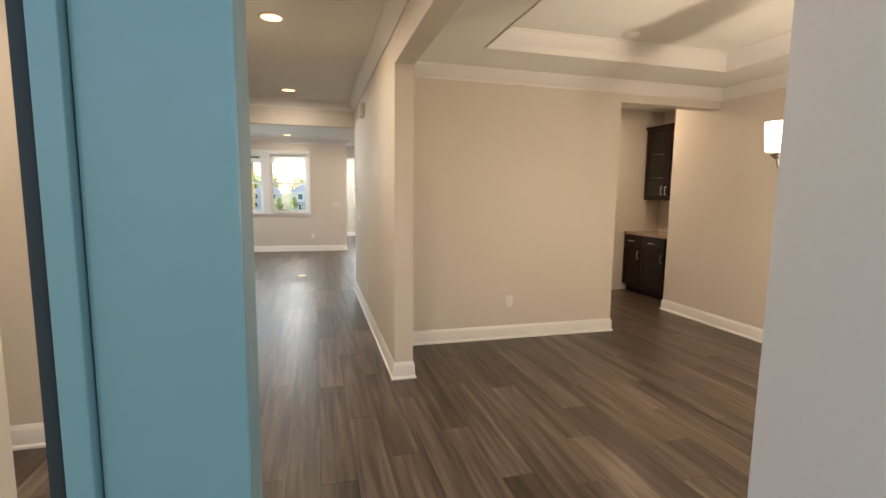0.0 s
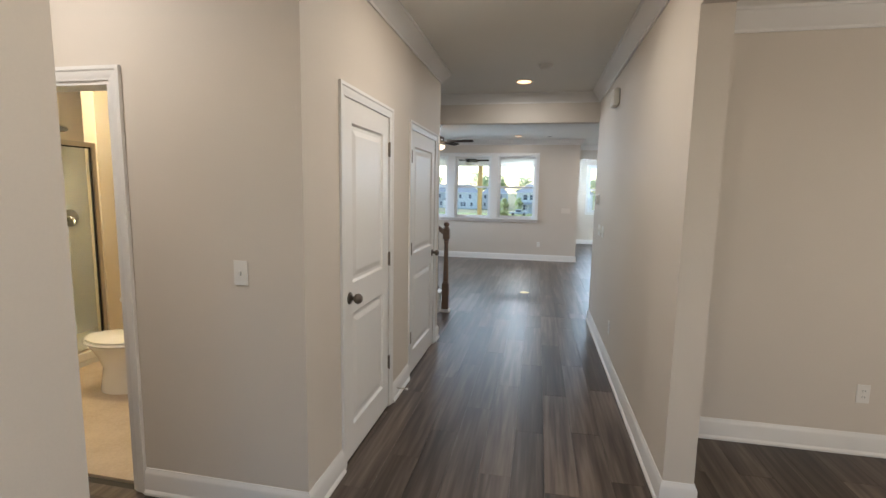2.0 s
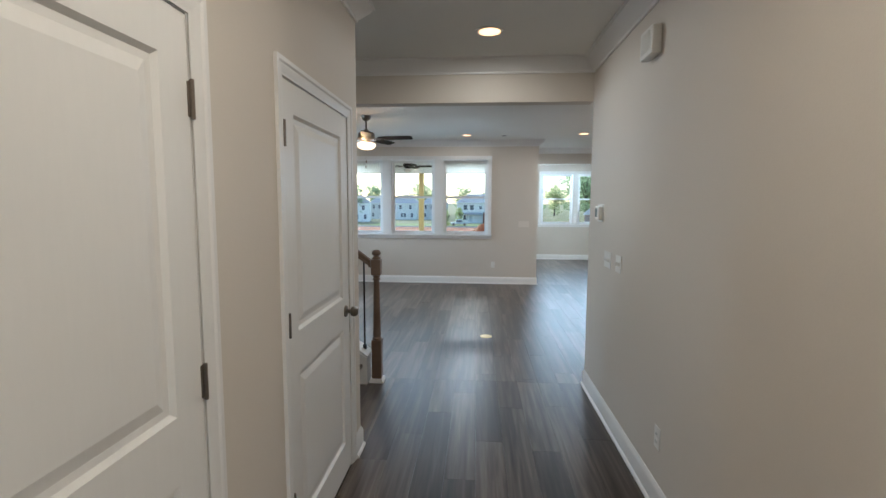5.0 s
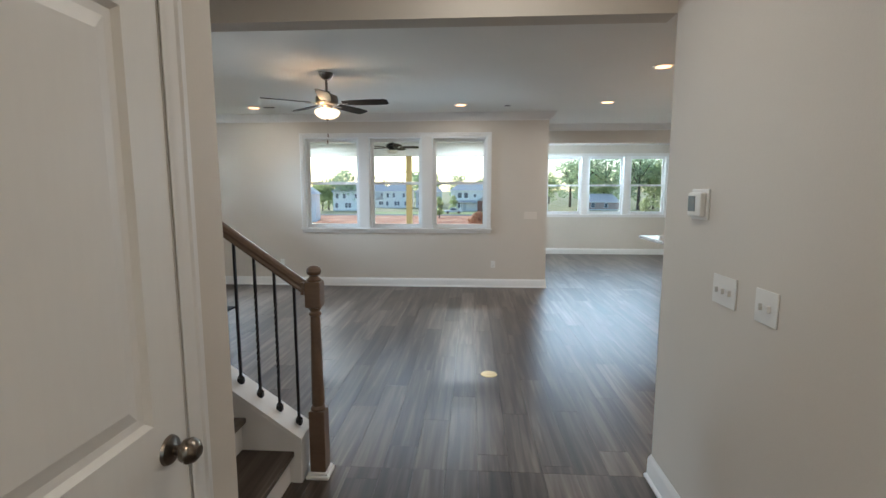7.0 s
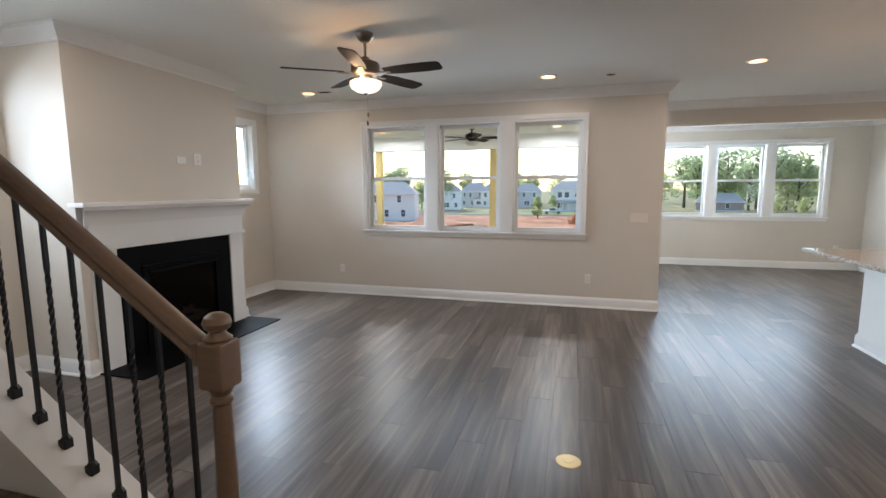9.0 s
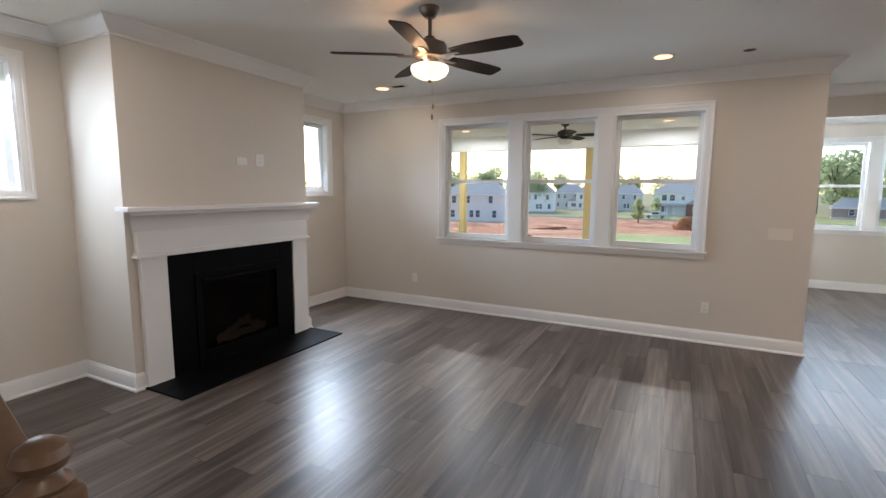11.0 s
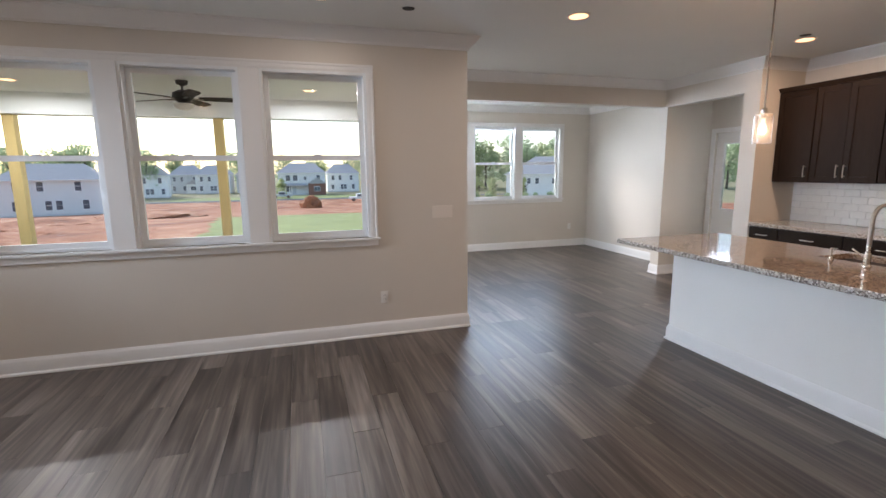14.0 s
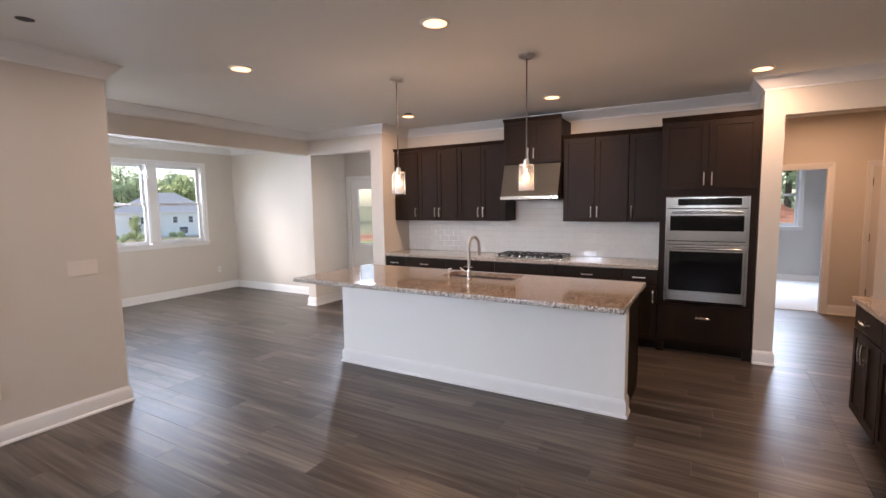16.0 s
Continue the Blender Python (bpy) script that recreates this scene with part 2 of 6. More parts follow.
# dim orange emission that imitates the halo of glare round a lit lens
HALORIM = glow("warm_painted_halo", (1.0, 0.48, 0.20), 1.3)
FILAM = glow("glowing_filament_bulb", (1.0, 0.60, 0.28), 1.0)
PINE = paint("yellow_pine_post", (0.62, 0.47, 0.20), 0.7, var=0.15, big=5, fine=30, bump=0.1, stretch=(1, 1, 0.1))
PORCHC = paint("white_porch_ceiling", (0.88, 0.89, 0.89), 0.6, var=0.02)
CONC = paint("pale_grey_concrete", (0.68, 0.67, 0.645), 0.9, var=0.12, big=2, bump=0.1)
CLAY = ground_mix("red_clay_soil", [(0.38, (0.20, 0.062, 0.022)), (0.46, (0.36, 0.125, 0.05)), (0.53, (0.46, 0.18, 0.08)), (0.62, (0.62, 0.36, 0.21))], 0.30, 1.0)
LAWN = ground_mix("new_lawn_grass", [(0.30, (0.20, 0.23, 0.06)), (0.6, (0.33, 0.36, 0.12)), (0.75, (0.44, 0.43, 0.18))], 0.5, 0.6)
FIELD = ground_mix("dry_meadow_grass", [(0.30, (0.13, 0.15, 0.05)), (0.5, (0.27, 0.24, 0.11)), (0.7, (0.38, 0.31, 0.17))], 0.12, 0.6)
ASPH = paint("grey_asphalt_street", (0.12, 0.115, 0.11), 0.9, var=0.1)


def leafage(name, stops):
    """Thin leaves: part of the light comes through."""
    m = ground_mix(name, stops, 0.9, 0.0, 0.7)
    n, l = m.node_tree.nodes, m.node_tree.links
    tr, mx = n.new("ShaderNodeBsdfTranslucent"), n.new("ShaderNodeMixShader")
    src = n["Principled BSDF"].inputs["Base Color"].links[0].from_socket
    l.new(src, tr.inputs[0])
    mx.inputs[0].default_value = 0.72
    l.new(n["Principled BSDF"].outputs[0], mx.inputs[1])
    l.new(tr.outputs[0], mx.inputs[2])
    l.new(mx.outputs[0], n["Material Output"].inputs[0])
    return m


LEAF = leafage("green_foliage", [(0.3, (0.30, 0.37, 0.21)), (0.55, (0.44, 0.52, 0.31)), (0.75, (0.58, 0.62, 0.41))])
LEAF2 = leafage("yellow_green_foliage", [(0.3, (0.33, 0.39, 0.17)), (0.7, (0.52, 0.55, 0.29))])
BARK = paint("brown_bark", (0.09, 0.07, 0.05), 0.9, var=0.3, big=6, bump=0.3)
SIDING = paint("pale_grey_siding", (0.84, 0.81, 0.77), 0.7, var=0.04)
SIDINGW = paint("white_siding", (0.90, 0.87, 0.83), 0.7, var=0.03)
SIDINGB = paint("blue_grey_siding", (0.62, 0.62, 0.61), 0.7, var=0.05)
SHINGLE = paint("grey_roof_shingle", (0.46, 0.43, 0.41), 0.9, var=0.15, big=3, bump=0.2)
BRICKM = paint("red_brown_brick_veneer", (0.26, 0.12, 0.085), 0.9, var=0.25, big=7, fine=18, bump=0.2)
DARKWIN = paint("dark_window_pane", (0.11, 0.12, 0.14), 0.1, var=0.2, bump=0)

# ---- mesh helpers ----


def box(bm, x0, x1, y0, y1, z0, z1, bev=0.0):
    v = [bm.verts.new((x, y, z)) for z in (z0, z1) for y in (y0, y1) for x in (x0, x1)]
    fs = [bm.faces.new([v[i] for i in q]) for q in ((0, 2, 3, 1), (4, 5, 7, 6), (0, 1, 5, 4), (2, 6, 7, 3), (0, 4, 6, 2), (1, 3, 7, 5))]
    if bev:
        es = list({e for f in fs for e in f.edges})
        bmesh.ops.bevel(bm, geom=es, offset=bev, segments=2, affect="EDGES", profile=0.5)
    return fs


def boxes(*spec, bev=0.0):
    bm = bmesh.new()
    for s in spec:
        box(bm, *s, bev=bev)
    return bm


def lathe(bm, prof, cx=0.0, cy=0.0, seg=24, sx=1.0, sy=1.0):
    rings = []
    for r, z in prof:
        rings.append([bm.verts.new((cx + sx * r * math.cos(2 * math.pi * i / seg), cy + sy * r * math.sin(2 * math.pi * i / seg), z)) for i in range(seg)])
    for a, c in zip(rings, rings[1:]):
        for i in range(seg):
            bm.faces.new((a[i], a[(i + 1) % seg], c[(i + 1) % seg], c[i]))
    if prof[0][0] > 1e-4:
        bm.faces.new(rings[0][::-1])
    if prof[-1][0] > 1e-4:
        bm.faces.new(rings[-1])
    return bm


def turned(*a, **k):
    return lathe(bmesh.new(), *a, **k)


def tube(bm, pts, r, seg=10):
    """A round bar along points."""
    pts = [Vector(p) for p in pts]
    rings = []
    for i, p in enumerate(pts):
        d = (pts[min(i + 1, len(pts) - 1)] - pts[max(i - 1, 0)]).normalized()
        u = d.orthogonal().normalized() if i == 0 else (rings_u - d * rings_u.dot(d)).normalized()
        rings_u = u
        w = d.cross(u)
        rings.append([bm.verts.new(p + r * (math.cos(2 * math.pi * j / seg) * u + math.sin(2 * math.pi * j / seg) * w)) for j in range(seg)])
    for a, c in zip(rings, rings[1:]):
        for j in range(seg):
            bm.faces.new((a[j], a[(j + 1) % seg], c[(j + 1) % seg], c[j]))
    bm.faces.new(rings[0][::-1])
    bm.faces.new(rings[-1])
    return bm


def run(bm, prof, p0, p1, out, m0=0.0, m1=0.0):
    """Sweeps a profile of (distance from the wall, height) from p0 to p1 along a wall; m: +1 outer mitre, -1 inner mitre."""
    p0, p1, out = Vector(p0), Vector(p1), Vector(out)
    d = (p1 - p0).normalized()
    a = [bm.verts.new(p0 + out * q + Vector((0, 0, z)) - d * q * m0) for q, z in prof]
    c = [bm.verts.new(p1 + out * q + Vector((0, 0, z)) + d * q * m1) for q, z in prof]
    k = len(prof)
    for i in range(k):
        bm.faces.new((a[i], a[(i + 1) % k], c[(i + 1) % k], c[i]))
    bm.faces.new(a[::-1])
    bm.faces.new(c)
    return bm


def shade(me, angle=0.6):
    me.polygons.foreach_set("use_smooth", [True] * len(me.polygons))
    me.set_sharp_from_angle(angle=angle)


def part(name, bm, material, parent=None, label="", smooth=True):
    """Links a bmesh as one mesh object under a thing or a part."""
    bmesh.ops.recalc_face_normals(bm, faces=bm.faces[:])
    me = bpy.data.meshes.new(name)
    bm.to_mesh(me)
    bm.free()
    me.materials.append(material)
    if smooth:
        shade(me)
    ob = new(name, me)
    ob.parent = parent
    if smooth and len(me.polygons) > 20:
        wn_mod = ob.modifiers.new("even_normals", "WEIGHTED_NORMAL")
        wn_mod.keep_sharp, wn_mod.weight = True, 100
    if label:
        ob["label"] = label
    return ob


def thing(name, label, category, group="", kind="", at=None):
    e = new(name)
    e.empty_display_size = 0.1
    if at is not None:
        e.matrix_world = at
    return tagged(e, label, category, group, kind)


def structure(name, bm, material, label, category, smooth=False):
    return tagged(part(name, bm, material, None, "", smooth), label, category, kind="structure")


BASE = [(0, 0), (0.026, 0), (0.026, 0.012), (0.020, 0.020), (0.015, 0.024), (0.015, 0.105), (0.011, 0.118), (0.006, 0.128), (0.004, 0.136), (0, 0.136)]
CROWN = [(0, -0.115), (0.012, -0.115), (0.014, -0.098), (0.026, -0.088), (0.052, -0.062), (0.078, -0.032), (0.086, -0.018), (0.098, -0.014), (0.100, 0), (0, 0)]
CASING = 0.064


def base_run(p0, p1, out, m0=0.0, m1=0.0, z=0.0):
    b = run(bmesh.new(), BASE, (*p0, z), (*p1, z), (*out, 0), m0, m1)
    return structure("baseboard", b, TRIM, "white painted moulded baseboard along a wall", "baseboard", True)


def crown_run(p0, p1, out, m0=0.0, m1=0.0, z=2.743):
    b = run(bmesh.new(), CROWN, (*p0, z), (*p1, z), (*out, 0), m0, m1)
    return structure("trim", b, TRIM, "white crown moulding where wall meets ceiling", "crown moulding", True)


def wall_bm(axis, a0, a1, s0, s1, z0, z1, holes=()):
    """A wall a0..a1 thick across the axis and s0..s1 long, with openings (s0, s1, z0, z1)."""
    bm = bmesh.new()
    cuts = sorted({s0, s1, *[h[0] for h in holes], *[h[1] for h in holes]})
    for u, w in zip(cuts, cuts[1:]):
        mid = (u + w) / 2
        hs = sorted((h[2], h[3]) for h in holes if h[0] < mid < h[1])
        z = z0
        spans = []
        for b0, b1 in hs:
            if b0 > z + 1e-4:
                spans.append((z, b0))
            z = b1
        if z < z1 - 1e-4:
            spans.append((z, z1))
        for b0, b1 in spans:
            if axis == "x":
                box(bm, a0, a1, u, w, b0, b1)
            else:
                box(bm, u, w, a0, a1, b0, b1)
    return bm


def wall(name, axis, a0, a1, s0, s1, z0, z1, holes=(), mat=None, label="greige painted drywall wall"):
    return structure(name, wall_bm(axis, a0, a1, s0, s1, z0, z1, holes), mat or WALL, label, "wall")

# ---- large structure ----
H = 2.743
XL, YF, XN = -4.43, 11.96, 1.04          # living room: left wall, window wall, its free end
HL, HR = -0.84, 0.835                    # hall walls
NY, KX, KB = 16.1, 4.5, 5.15             # nook window wall, kitchen front line, kitchen back wall

floor = structure("floor", boxes((-5, 8, -0.6, 16.3, -0.25, -0.010)), SUB, "dark floor slab under grey-brown vinyl planks", "floor")
cb = boxes((-4.8, 8.0, 4.16, 16.4, H, H + 0.2), (-4.8, 0.97, -0.2, 4.16, H, H + 0.2))
structure("ceiling", cb, CEIL, "flat off-white painted ceiling", "ceiling")
# dining soffit with a raised tray
tb = boxes((0.97, 4.75, 3.53, 4.17, 2.62, 2.9), (0.97, 4.75, 0.1, 0.85, 2.62, 2.9), (0.97, 1.58, 0.85, 3.53, 2.62, 2.9), (3.97, 4.75, 0.85, 3.53, 2.62, 2.9), (1.58, 3.97, 0.85, 3.53, 2.765, 2.9))
structure("ceiling_dining", tb, CEIL, "tray ceiling of the dining room, off-white", "ceiling")
for p0, p1, o in (((1.58, 3.53), (3.97, 3.53), (0, -1)), ((3.97, 0.85), (3.97, 3.53), (-1, 0)), ((1.58, 0.85), (1.58, 3.53), (1, 0)), ((1.58, 0.85), (3.97, 0.85), (0, 1))):
    crown_run(p0, p1, o, -1, -1, 2.765)
    structure("trim", run(bmesh.new(), [(0, 2.612), (0.014, 2.612), (0.014, 2.652), (0, 2.652)], (*p0, 0), (*p1, 0), (*o, 0), -1, -1), TRIM, "white flat board round the tray ceiling", "trim")

# living room window wall and nook
wall("wall_north", "y", YF, YF + 0.16, XL - 0.16, XN, 0, H, [(-2.83, 0.10, 0.95, 2.39)], label="greige living room wall with a triple window")
wall("wall_nook_west", "x", XN - 0.16, XN, YF + 0.16, NY, 0, H)
wall("wall_nook_north", "y", NY, NY + 0.16, XN - 0.16, KB + 0.15, 0, H, [(1.66, 4.50, 0.98, 2.37)], label="greige nook wall with a triple window")
wall("wall_nook_east", "x", KB, KB + 0.16, 13.43, NY, 0, H)
wall("wall_nook_return", "y", 13.27, 13.43, KX, KB + 0.16, 0, H)
wall("header_nook", "y", 13.31, 13.43, XN, KX, 2.405, H, label="greige dropped header over the nook opening")
wall("header_side_door", "x", KX, KX + 0.14, 12.08, 13.27, 2.40, H, label="greige header over the side entry")
wall("wall_side_entry", "x", 5.29, 5.45, 12.08, 13.27, 0, H, [(12.36, 13.17, 0, 2.04)])
wall("wall_kitchen_stub", "y", 11.87, 12.08, KX, 5.45, 0, H)
wall("wall_kitchen_east", "x", KB, KB + 0.14, 7.37, 11.87, 0, H)
wall("wall_kitchen_post", "y", 7.205, 7.37, KX, 5.29, 0, H)
wall("header_kitchen", "x", KX, KX + 0.13, 6.25, 7.205, 2.395, H, label="greige header over the corridor opening")
wall("wall_kitchen_south_east", "x", KX, KX + 0.13, 6.10, 6.25, 0, H)
# corridor, bedroom
wall("wall_corridor_north", "y", 7.37, 7.47, 5.29, 7.34, 0, H)
wall("wall_corridor_east", "x", 7.34, 7.46, 4.5, 7.47, 0, H, [(6.39, 7.15, 0, 2.04)])
wall("wall_corridor_south", "y", 4.4, 4.5, 5.6, 7.46, 0, H)
wall("wall_bedroom_east", "x", 10.4, 10.55, 4.3, 9.6, 0, H, [(6.30, 7.12, 1.08, 2.32)], BEDWALL, "pale grey bedroom wall with a window")
wall("wall_bedroom_north", "y", 9.5, 9.6, 7.46, 10.4, 0, H, (), BEDWALL, "pale grey bedroom wall")
wall("wall_bedroom_south", "y", 4.3, 4.4, 7.46, 10.4, 0, H, (), BEDWALL, "pale grey bedroom wall")
structure("floor_bedroom", boxes((7.40, 10.5, 4.3, 9.6, -0.2, 0.012)), CARPET, "pale grey bedroom carpet", "carpet")
structure("ceiling_bedroom", boxes((8.0, 10.6, 4.3, 9.6, H, H + 0.1)), CEIL, "flat off-white bedroom ceiling", "ceiling")
# kitchen south side, butler's pantry
wall("wall_kitchen_south", "y", 6.02, 6.18, 0.98, 3.42, 0, H)
wall("wall_kitchen_south_west", "y", 6.78, 6.93, 0.98, 2.1, 0, H)
wall("wall_pantry_north", "y", 6.10, 6.25, KX + 0.13, 5.6, 0, H)
wall("wall_pantry_east", "x", 5.5, 5.62, 4.5, 6.10, 0, H)
wall("wall_pantry_south", "y", 4.72, 4.85, 4.73, 5.5, 0, H)
wall("wall_pantry_west", "x", 3.18, 3.30, 4.31, 6.02, 0, H)
# dining room
wall("wall_dining_north", "y", 4.17, 4.31, 0.98, 3.33, 0, H)
wall("header_dining", "y", 4.17, 4.31, 3.33, 4.6, 2.42, H, label="greige header over the pantry opening")
wall("wall_dining_east", "x", 4.6, 4.73, 0.1, 4.85, 0, H)
wall("wall_dining_south", "y", -0.02, 0.12, 0.99, 4.73, 0, H)
# hall
wall("wall_hall_east", "x", HR, 0.98, 3.38, 6.93, 0, H)
wall("beam_hall", "x", HR, 0.98, 0.335, 3.38, 2.40, H, label="greige beam between hall and dining room")
wall("header_hall", "y", 6.93, 7.06, XL, HR, 2.40, H, label="greige header at the end of the hall")
wall("wall_hall_west", "x", HL - 0.12, HL, 2.9, 5.762, 0, H, [(3.347, 4.105, 0, 2.042), (4.672, 5.550, 0, 2.042)], label="greige hall wall with two closet doors")
wall("wall_stair", "y", 5.642, 5.762, XL, HL - 0.12, 0, H)
wall("wall_closet", "y", 4.35, 4.45, -2.0, HL - 0.12, 0, H)
wall("wall_closet_west", "x", -1.75, -1.65, 3.02, 5.642, 0, H)
wall("wall_bath_front", "y", 2.9, 3.02, XL, HL - 0.12, 0, H, [(-2.56, -1.80, 0, 2.04)], label="greige wall with the bathroom doorway")
wall("wall_entry_west", "x", HL - 0.12, HL, 0.34, 1.85, 0, H)
wall("wall_recess_south", "y", 1.73, 1.85, XL, HL - 0.12, 0, H)
wall("wall_west", "x", XL - 0.16, XL, 1.43, YF, 0, H, [(7.66, 8.25, 1.53, 2.47), (11.06, 11.63, 1.53, 2.44)], label="greige outer wall with two small windows beside the chimney")
# bathroom
structure("floor_bath", boxes((XL, -1.75, 2.95, 5.61, -0.1, 0.008)), BATHF, "beige mottled bathroom floor tile", "floor")
wall("wall_bath_east", "x", -1.765, -1.752, 3.03, 5.60, 0, H, (), BATHW, "warm cream bathroom wall")
wall("wall_bath_north", "y", 5.59, 5.606, XL, -1.77, 0, H, (), BATHW, "warm cream bathroom wall")
wall("wall_bath_west", "x", XL + 0.002, XL + 0.012, 3.03, 5.58, 0, H, (), BATHW, "warm cream bathroom wall")
# front wall round the entry
wall("wall_front_west", "y", 0.20, 0.34, -1.0, -0.38, 0, H)
wall("wall_front_head", "y", 0.20, 0.34, -0.38, 0.81, 2.15, H)
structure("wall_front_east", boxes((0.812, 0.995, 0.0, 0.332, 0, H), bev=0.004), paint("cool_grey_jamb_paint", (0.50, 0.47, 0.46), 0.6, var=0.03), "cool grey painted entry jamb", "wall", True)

# chimney breast
wall("chimney_breast", "x", XL, -3.75, 8.55, 10.45, 0, H, (), WALL, "greige painted chimney breast")

# baseboards
B = 0.136
for a in (((XL, YF), (XN, YF), (0, -1), -1, 1), ((XN, YF), (XN, 13.43), (1, 0), 1, 1), ((XL, 10.45), (XL, YF), (1, 0), -1, -1), ((XL, 10.45), (-3.75, 10.45), (0, 1), -1, 1),
          ((XL, 8.55), (-3.75, 8.55), (0, -1), -1, 1), ((-3.75, 8.55), (-3.75, 8.62), (1, 0), 1, 0), ((-3.75, 10.385), (-3.75, 10.45), (1, 0), 0, 1), ((XL, 7.06), (XL, 8.55), (1, 0), -1, -1),
          ((XN, NY), (KB, NY), (0, -1), -1, -1), ((KB, 13.43), (KB, NY), (-1, 0), -1, -1), ((KX, 13.27), (KX, 13.43), (-1, 0), 1, 1), ((KX, 13.27), (5.29, 13.27), (0, -1), 1, -1), ((KX, 13.43), (KB, 13.43), (0, 1), 1, -1),
          ((KX, 11.87), (KX, 12.08), (-1, 0), 0, 1), ((KX, 7.205), (KX, 7.37), (-1, 0), 1, 0), ((KX, 7.205), (5.29, 7.205), (0, -1), 1, 0),
          ((7.34, 6.0), (7.34, 6.32), (-1, 0), 0, 0), ((7.34, 7.22), (7.34, 7.37), (-1, 0), 0, -1), ((10.4, 4.4), (10.4, 9.5), (-1, 0), -1, -1),
          ((HR, 3.38), (HR, 6.93), (-1, 0), 1, 1), ((HR, 3.38), (0.98, 3.38), (0, -1), 1, 1), ((0.98, 3.38), (0.98, 4.17), (1, 0), 1, -1), ((HR, 6.93), (2.1, 6.93), (0, 1), 1, 0),
          ((0.98, 4.17), (3.33, 4.17), (0, -1), -1, 1), ((3.33, 4.17), (3.33, 4.31), (1, 0), 1, 0), ((4.6, 0.12), (4.6, 4.85), (-1, 0), -1, 1), ((5.5, 5.3), (5.5, 4.85), (-1, 0), 0, -1),
          ((HL, 2.9), (HL, 3.283), (1, 0), 1, 0), ((HL, 4.169), (HL, 4.608), (1, 0), 0, 0), ((HL, 5.614), (HL, 5.762), (1, 0), 0, 1), ((-1.736, 2.9), (HL, 2.9), (0, -1), 0, 1), ((XL, 2.9), (-2.624, 2.9), (0, -1), -1, 0),
          ((HL, 0.34), (HL, 1.85), (1, 0), -1, 1), ((XL, 1.85), (HL, 1.85), (0, 1), -1, 1)):
    base_run(*a)
# crown mouldings
for a in (((XL, YF), (XN, YF), (0, -1), -1, 1), ((XN, YF), (XN, 13.31), (1, 0), 1, -1), ((XN, 13.31), (KX, 13.31), (0, -1), -1, -1), ((KX, 12.08 - 0.21), (KX, 13.31), (-1, 0), 1, -1), ((KX, 11.87), (KB, 11.87), (0, -1), 1, -1),
          ((KB, 7.37), (KB, 11.87), (-1, 0), -1, -1), ((KX, 7.37), (KB, 7.37), (0, 1), 1, -1), ((KX, 6.10), (KX, 7.37), (-1, 0), 0, 1),
          ((XL, 7.06), (XL, 8.55), (1, 0), -1, -1), ((XL, 8.55), (-3.75, 8.55), (0, -1), -1, 1), ((-3.75, 8.55), (-3.75, 10.45), (1, 0), 1, 1), ((XL, 10.45), (-3.75, 10.45), (0, 1), -1, 1), ((XL, 10.45), (XL, YF), (1, 0), -1, -1),
          ((XN, NY), (KB, NY), (0, -1), -1, -1), ((KB, 13.43), (KB, NY), (-1, 0), -1, -1), ((XN, 13.43), (KB, 13.43), (0, 1), -1, -1), ((XN, 13.43), (XN, NY), (1, 0), -1, -1),
          ((KX + 0.14, 13.27), (5.29, 13.27), (0, -1), -1, -1), ((5.29, 12.08), (5.29, 13.27), (-1, 0), -1, -1),
          ((HR, 0.34), (HR, 6.93), (-1, 0), -1, -1), ((XL, 6.93), (HR, 6.93), (0, -1), -1, -1), ((HL, 2.9), (HL, 5.762), (1, 0), 1, 1), ((HL, 0.34), (HL, 1.85), (1, 0), -1, 1), ((XL, 7.06), (HR, 7.06), (0, 1), -1, 1)):
    crown_run(*a)
for a in (((0.98, 4.17), (4.6, 4.17), (0, -1), -1, -1), ((4.6, 0.12), (4.6, 4.17), (-1, 0), -1, -1), ((0.98, 3.38), (0.98, 4.17), (1, 0), 0, -1)):
    crown_run(*a, z=2.62)


# ---- windows and doors ----
def casing_bm(w0, w1, z0, z1, legs_to, c=CASING, t=0.018, bottom=False):
    """Moulded casing round an opening, in local x and z, proud of the wall towards -y."""
    bm = bmesh.new()
    prof = [(0, 0), (-t, 0.0), (-t, c * 0.25), (-t * 0.72, c * 0.36), (-t * 0.72, c * 0.66), (-t * 0.45, c * 0.80), (-t * 0.40, c), (0, c)]
    prof = [(p, c - q) for p, q in prof]

    def stick(f):
        rings = [[bm.verts.new(f(e, p, q)) for p, q in prof] for e in (0, 1)]
        k = len(prof)
        for i in range(k):
            bm.faces.new((rings[0][i], rings[0][(i + 1) % k], rings[1][(i + 1) % k], rings[1][i]))
        bm.faces.new(rings[0][::-1])
        bm.faces.new(rings[1])
    stick(lambda e, p, q: (w0 - q, p, legs_to - (q if bottom else 0) if e == 0 else z1 + q))
    stick(lambda e, p, q: (w1 + q, p, legs_to - (q if bottom else 0) if e == 0 else z1 + q))
    stick(lambda e, p, q: (w0 - q if e == 0 else w1 + q, p, z1 + q))
    if bottom:
        stick(lambda e, p, q: (w0 - q if e == 0 else w1 + q, p, z0 - q))
    return bm


def sash(unit, name, x0, x1, y, z0, z1, bar=0.042, d=0.032):
    fr = part(name, boxes((x0, x0 + bar, y, y + d, z0, z1), (x1 - bar, x1, y, y + d, z0, z1), (x0 + bar, x1 - bar, y, y + d, z0, z0 + bar), (x0 + bar, x1 - bar, y, y + d, z1 - bar, z1)), VINYL, unit, "", False)
    p = part("pane", boxes((x0 + bar, x1 - bar, y + 0.012, y + 0.018, z0 + bar, z1 - bar)), GLASS, fr, "", False)
    p.visible_shadow = False
    return fr


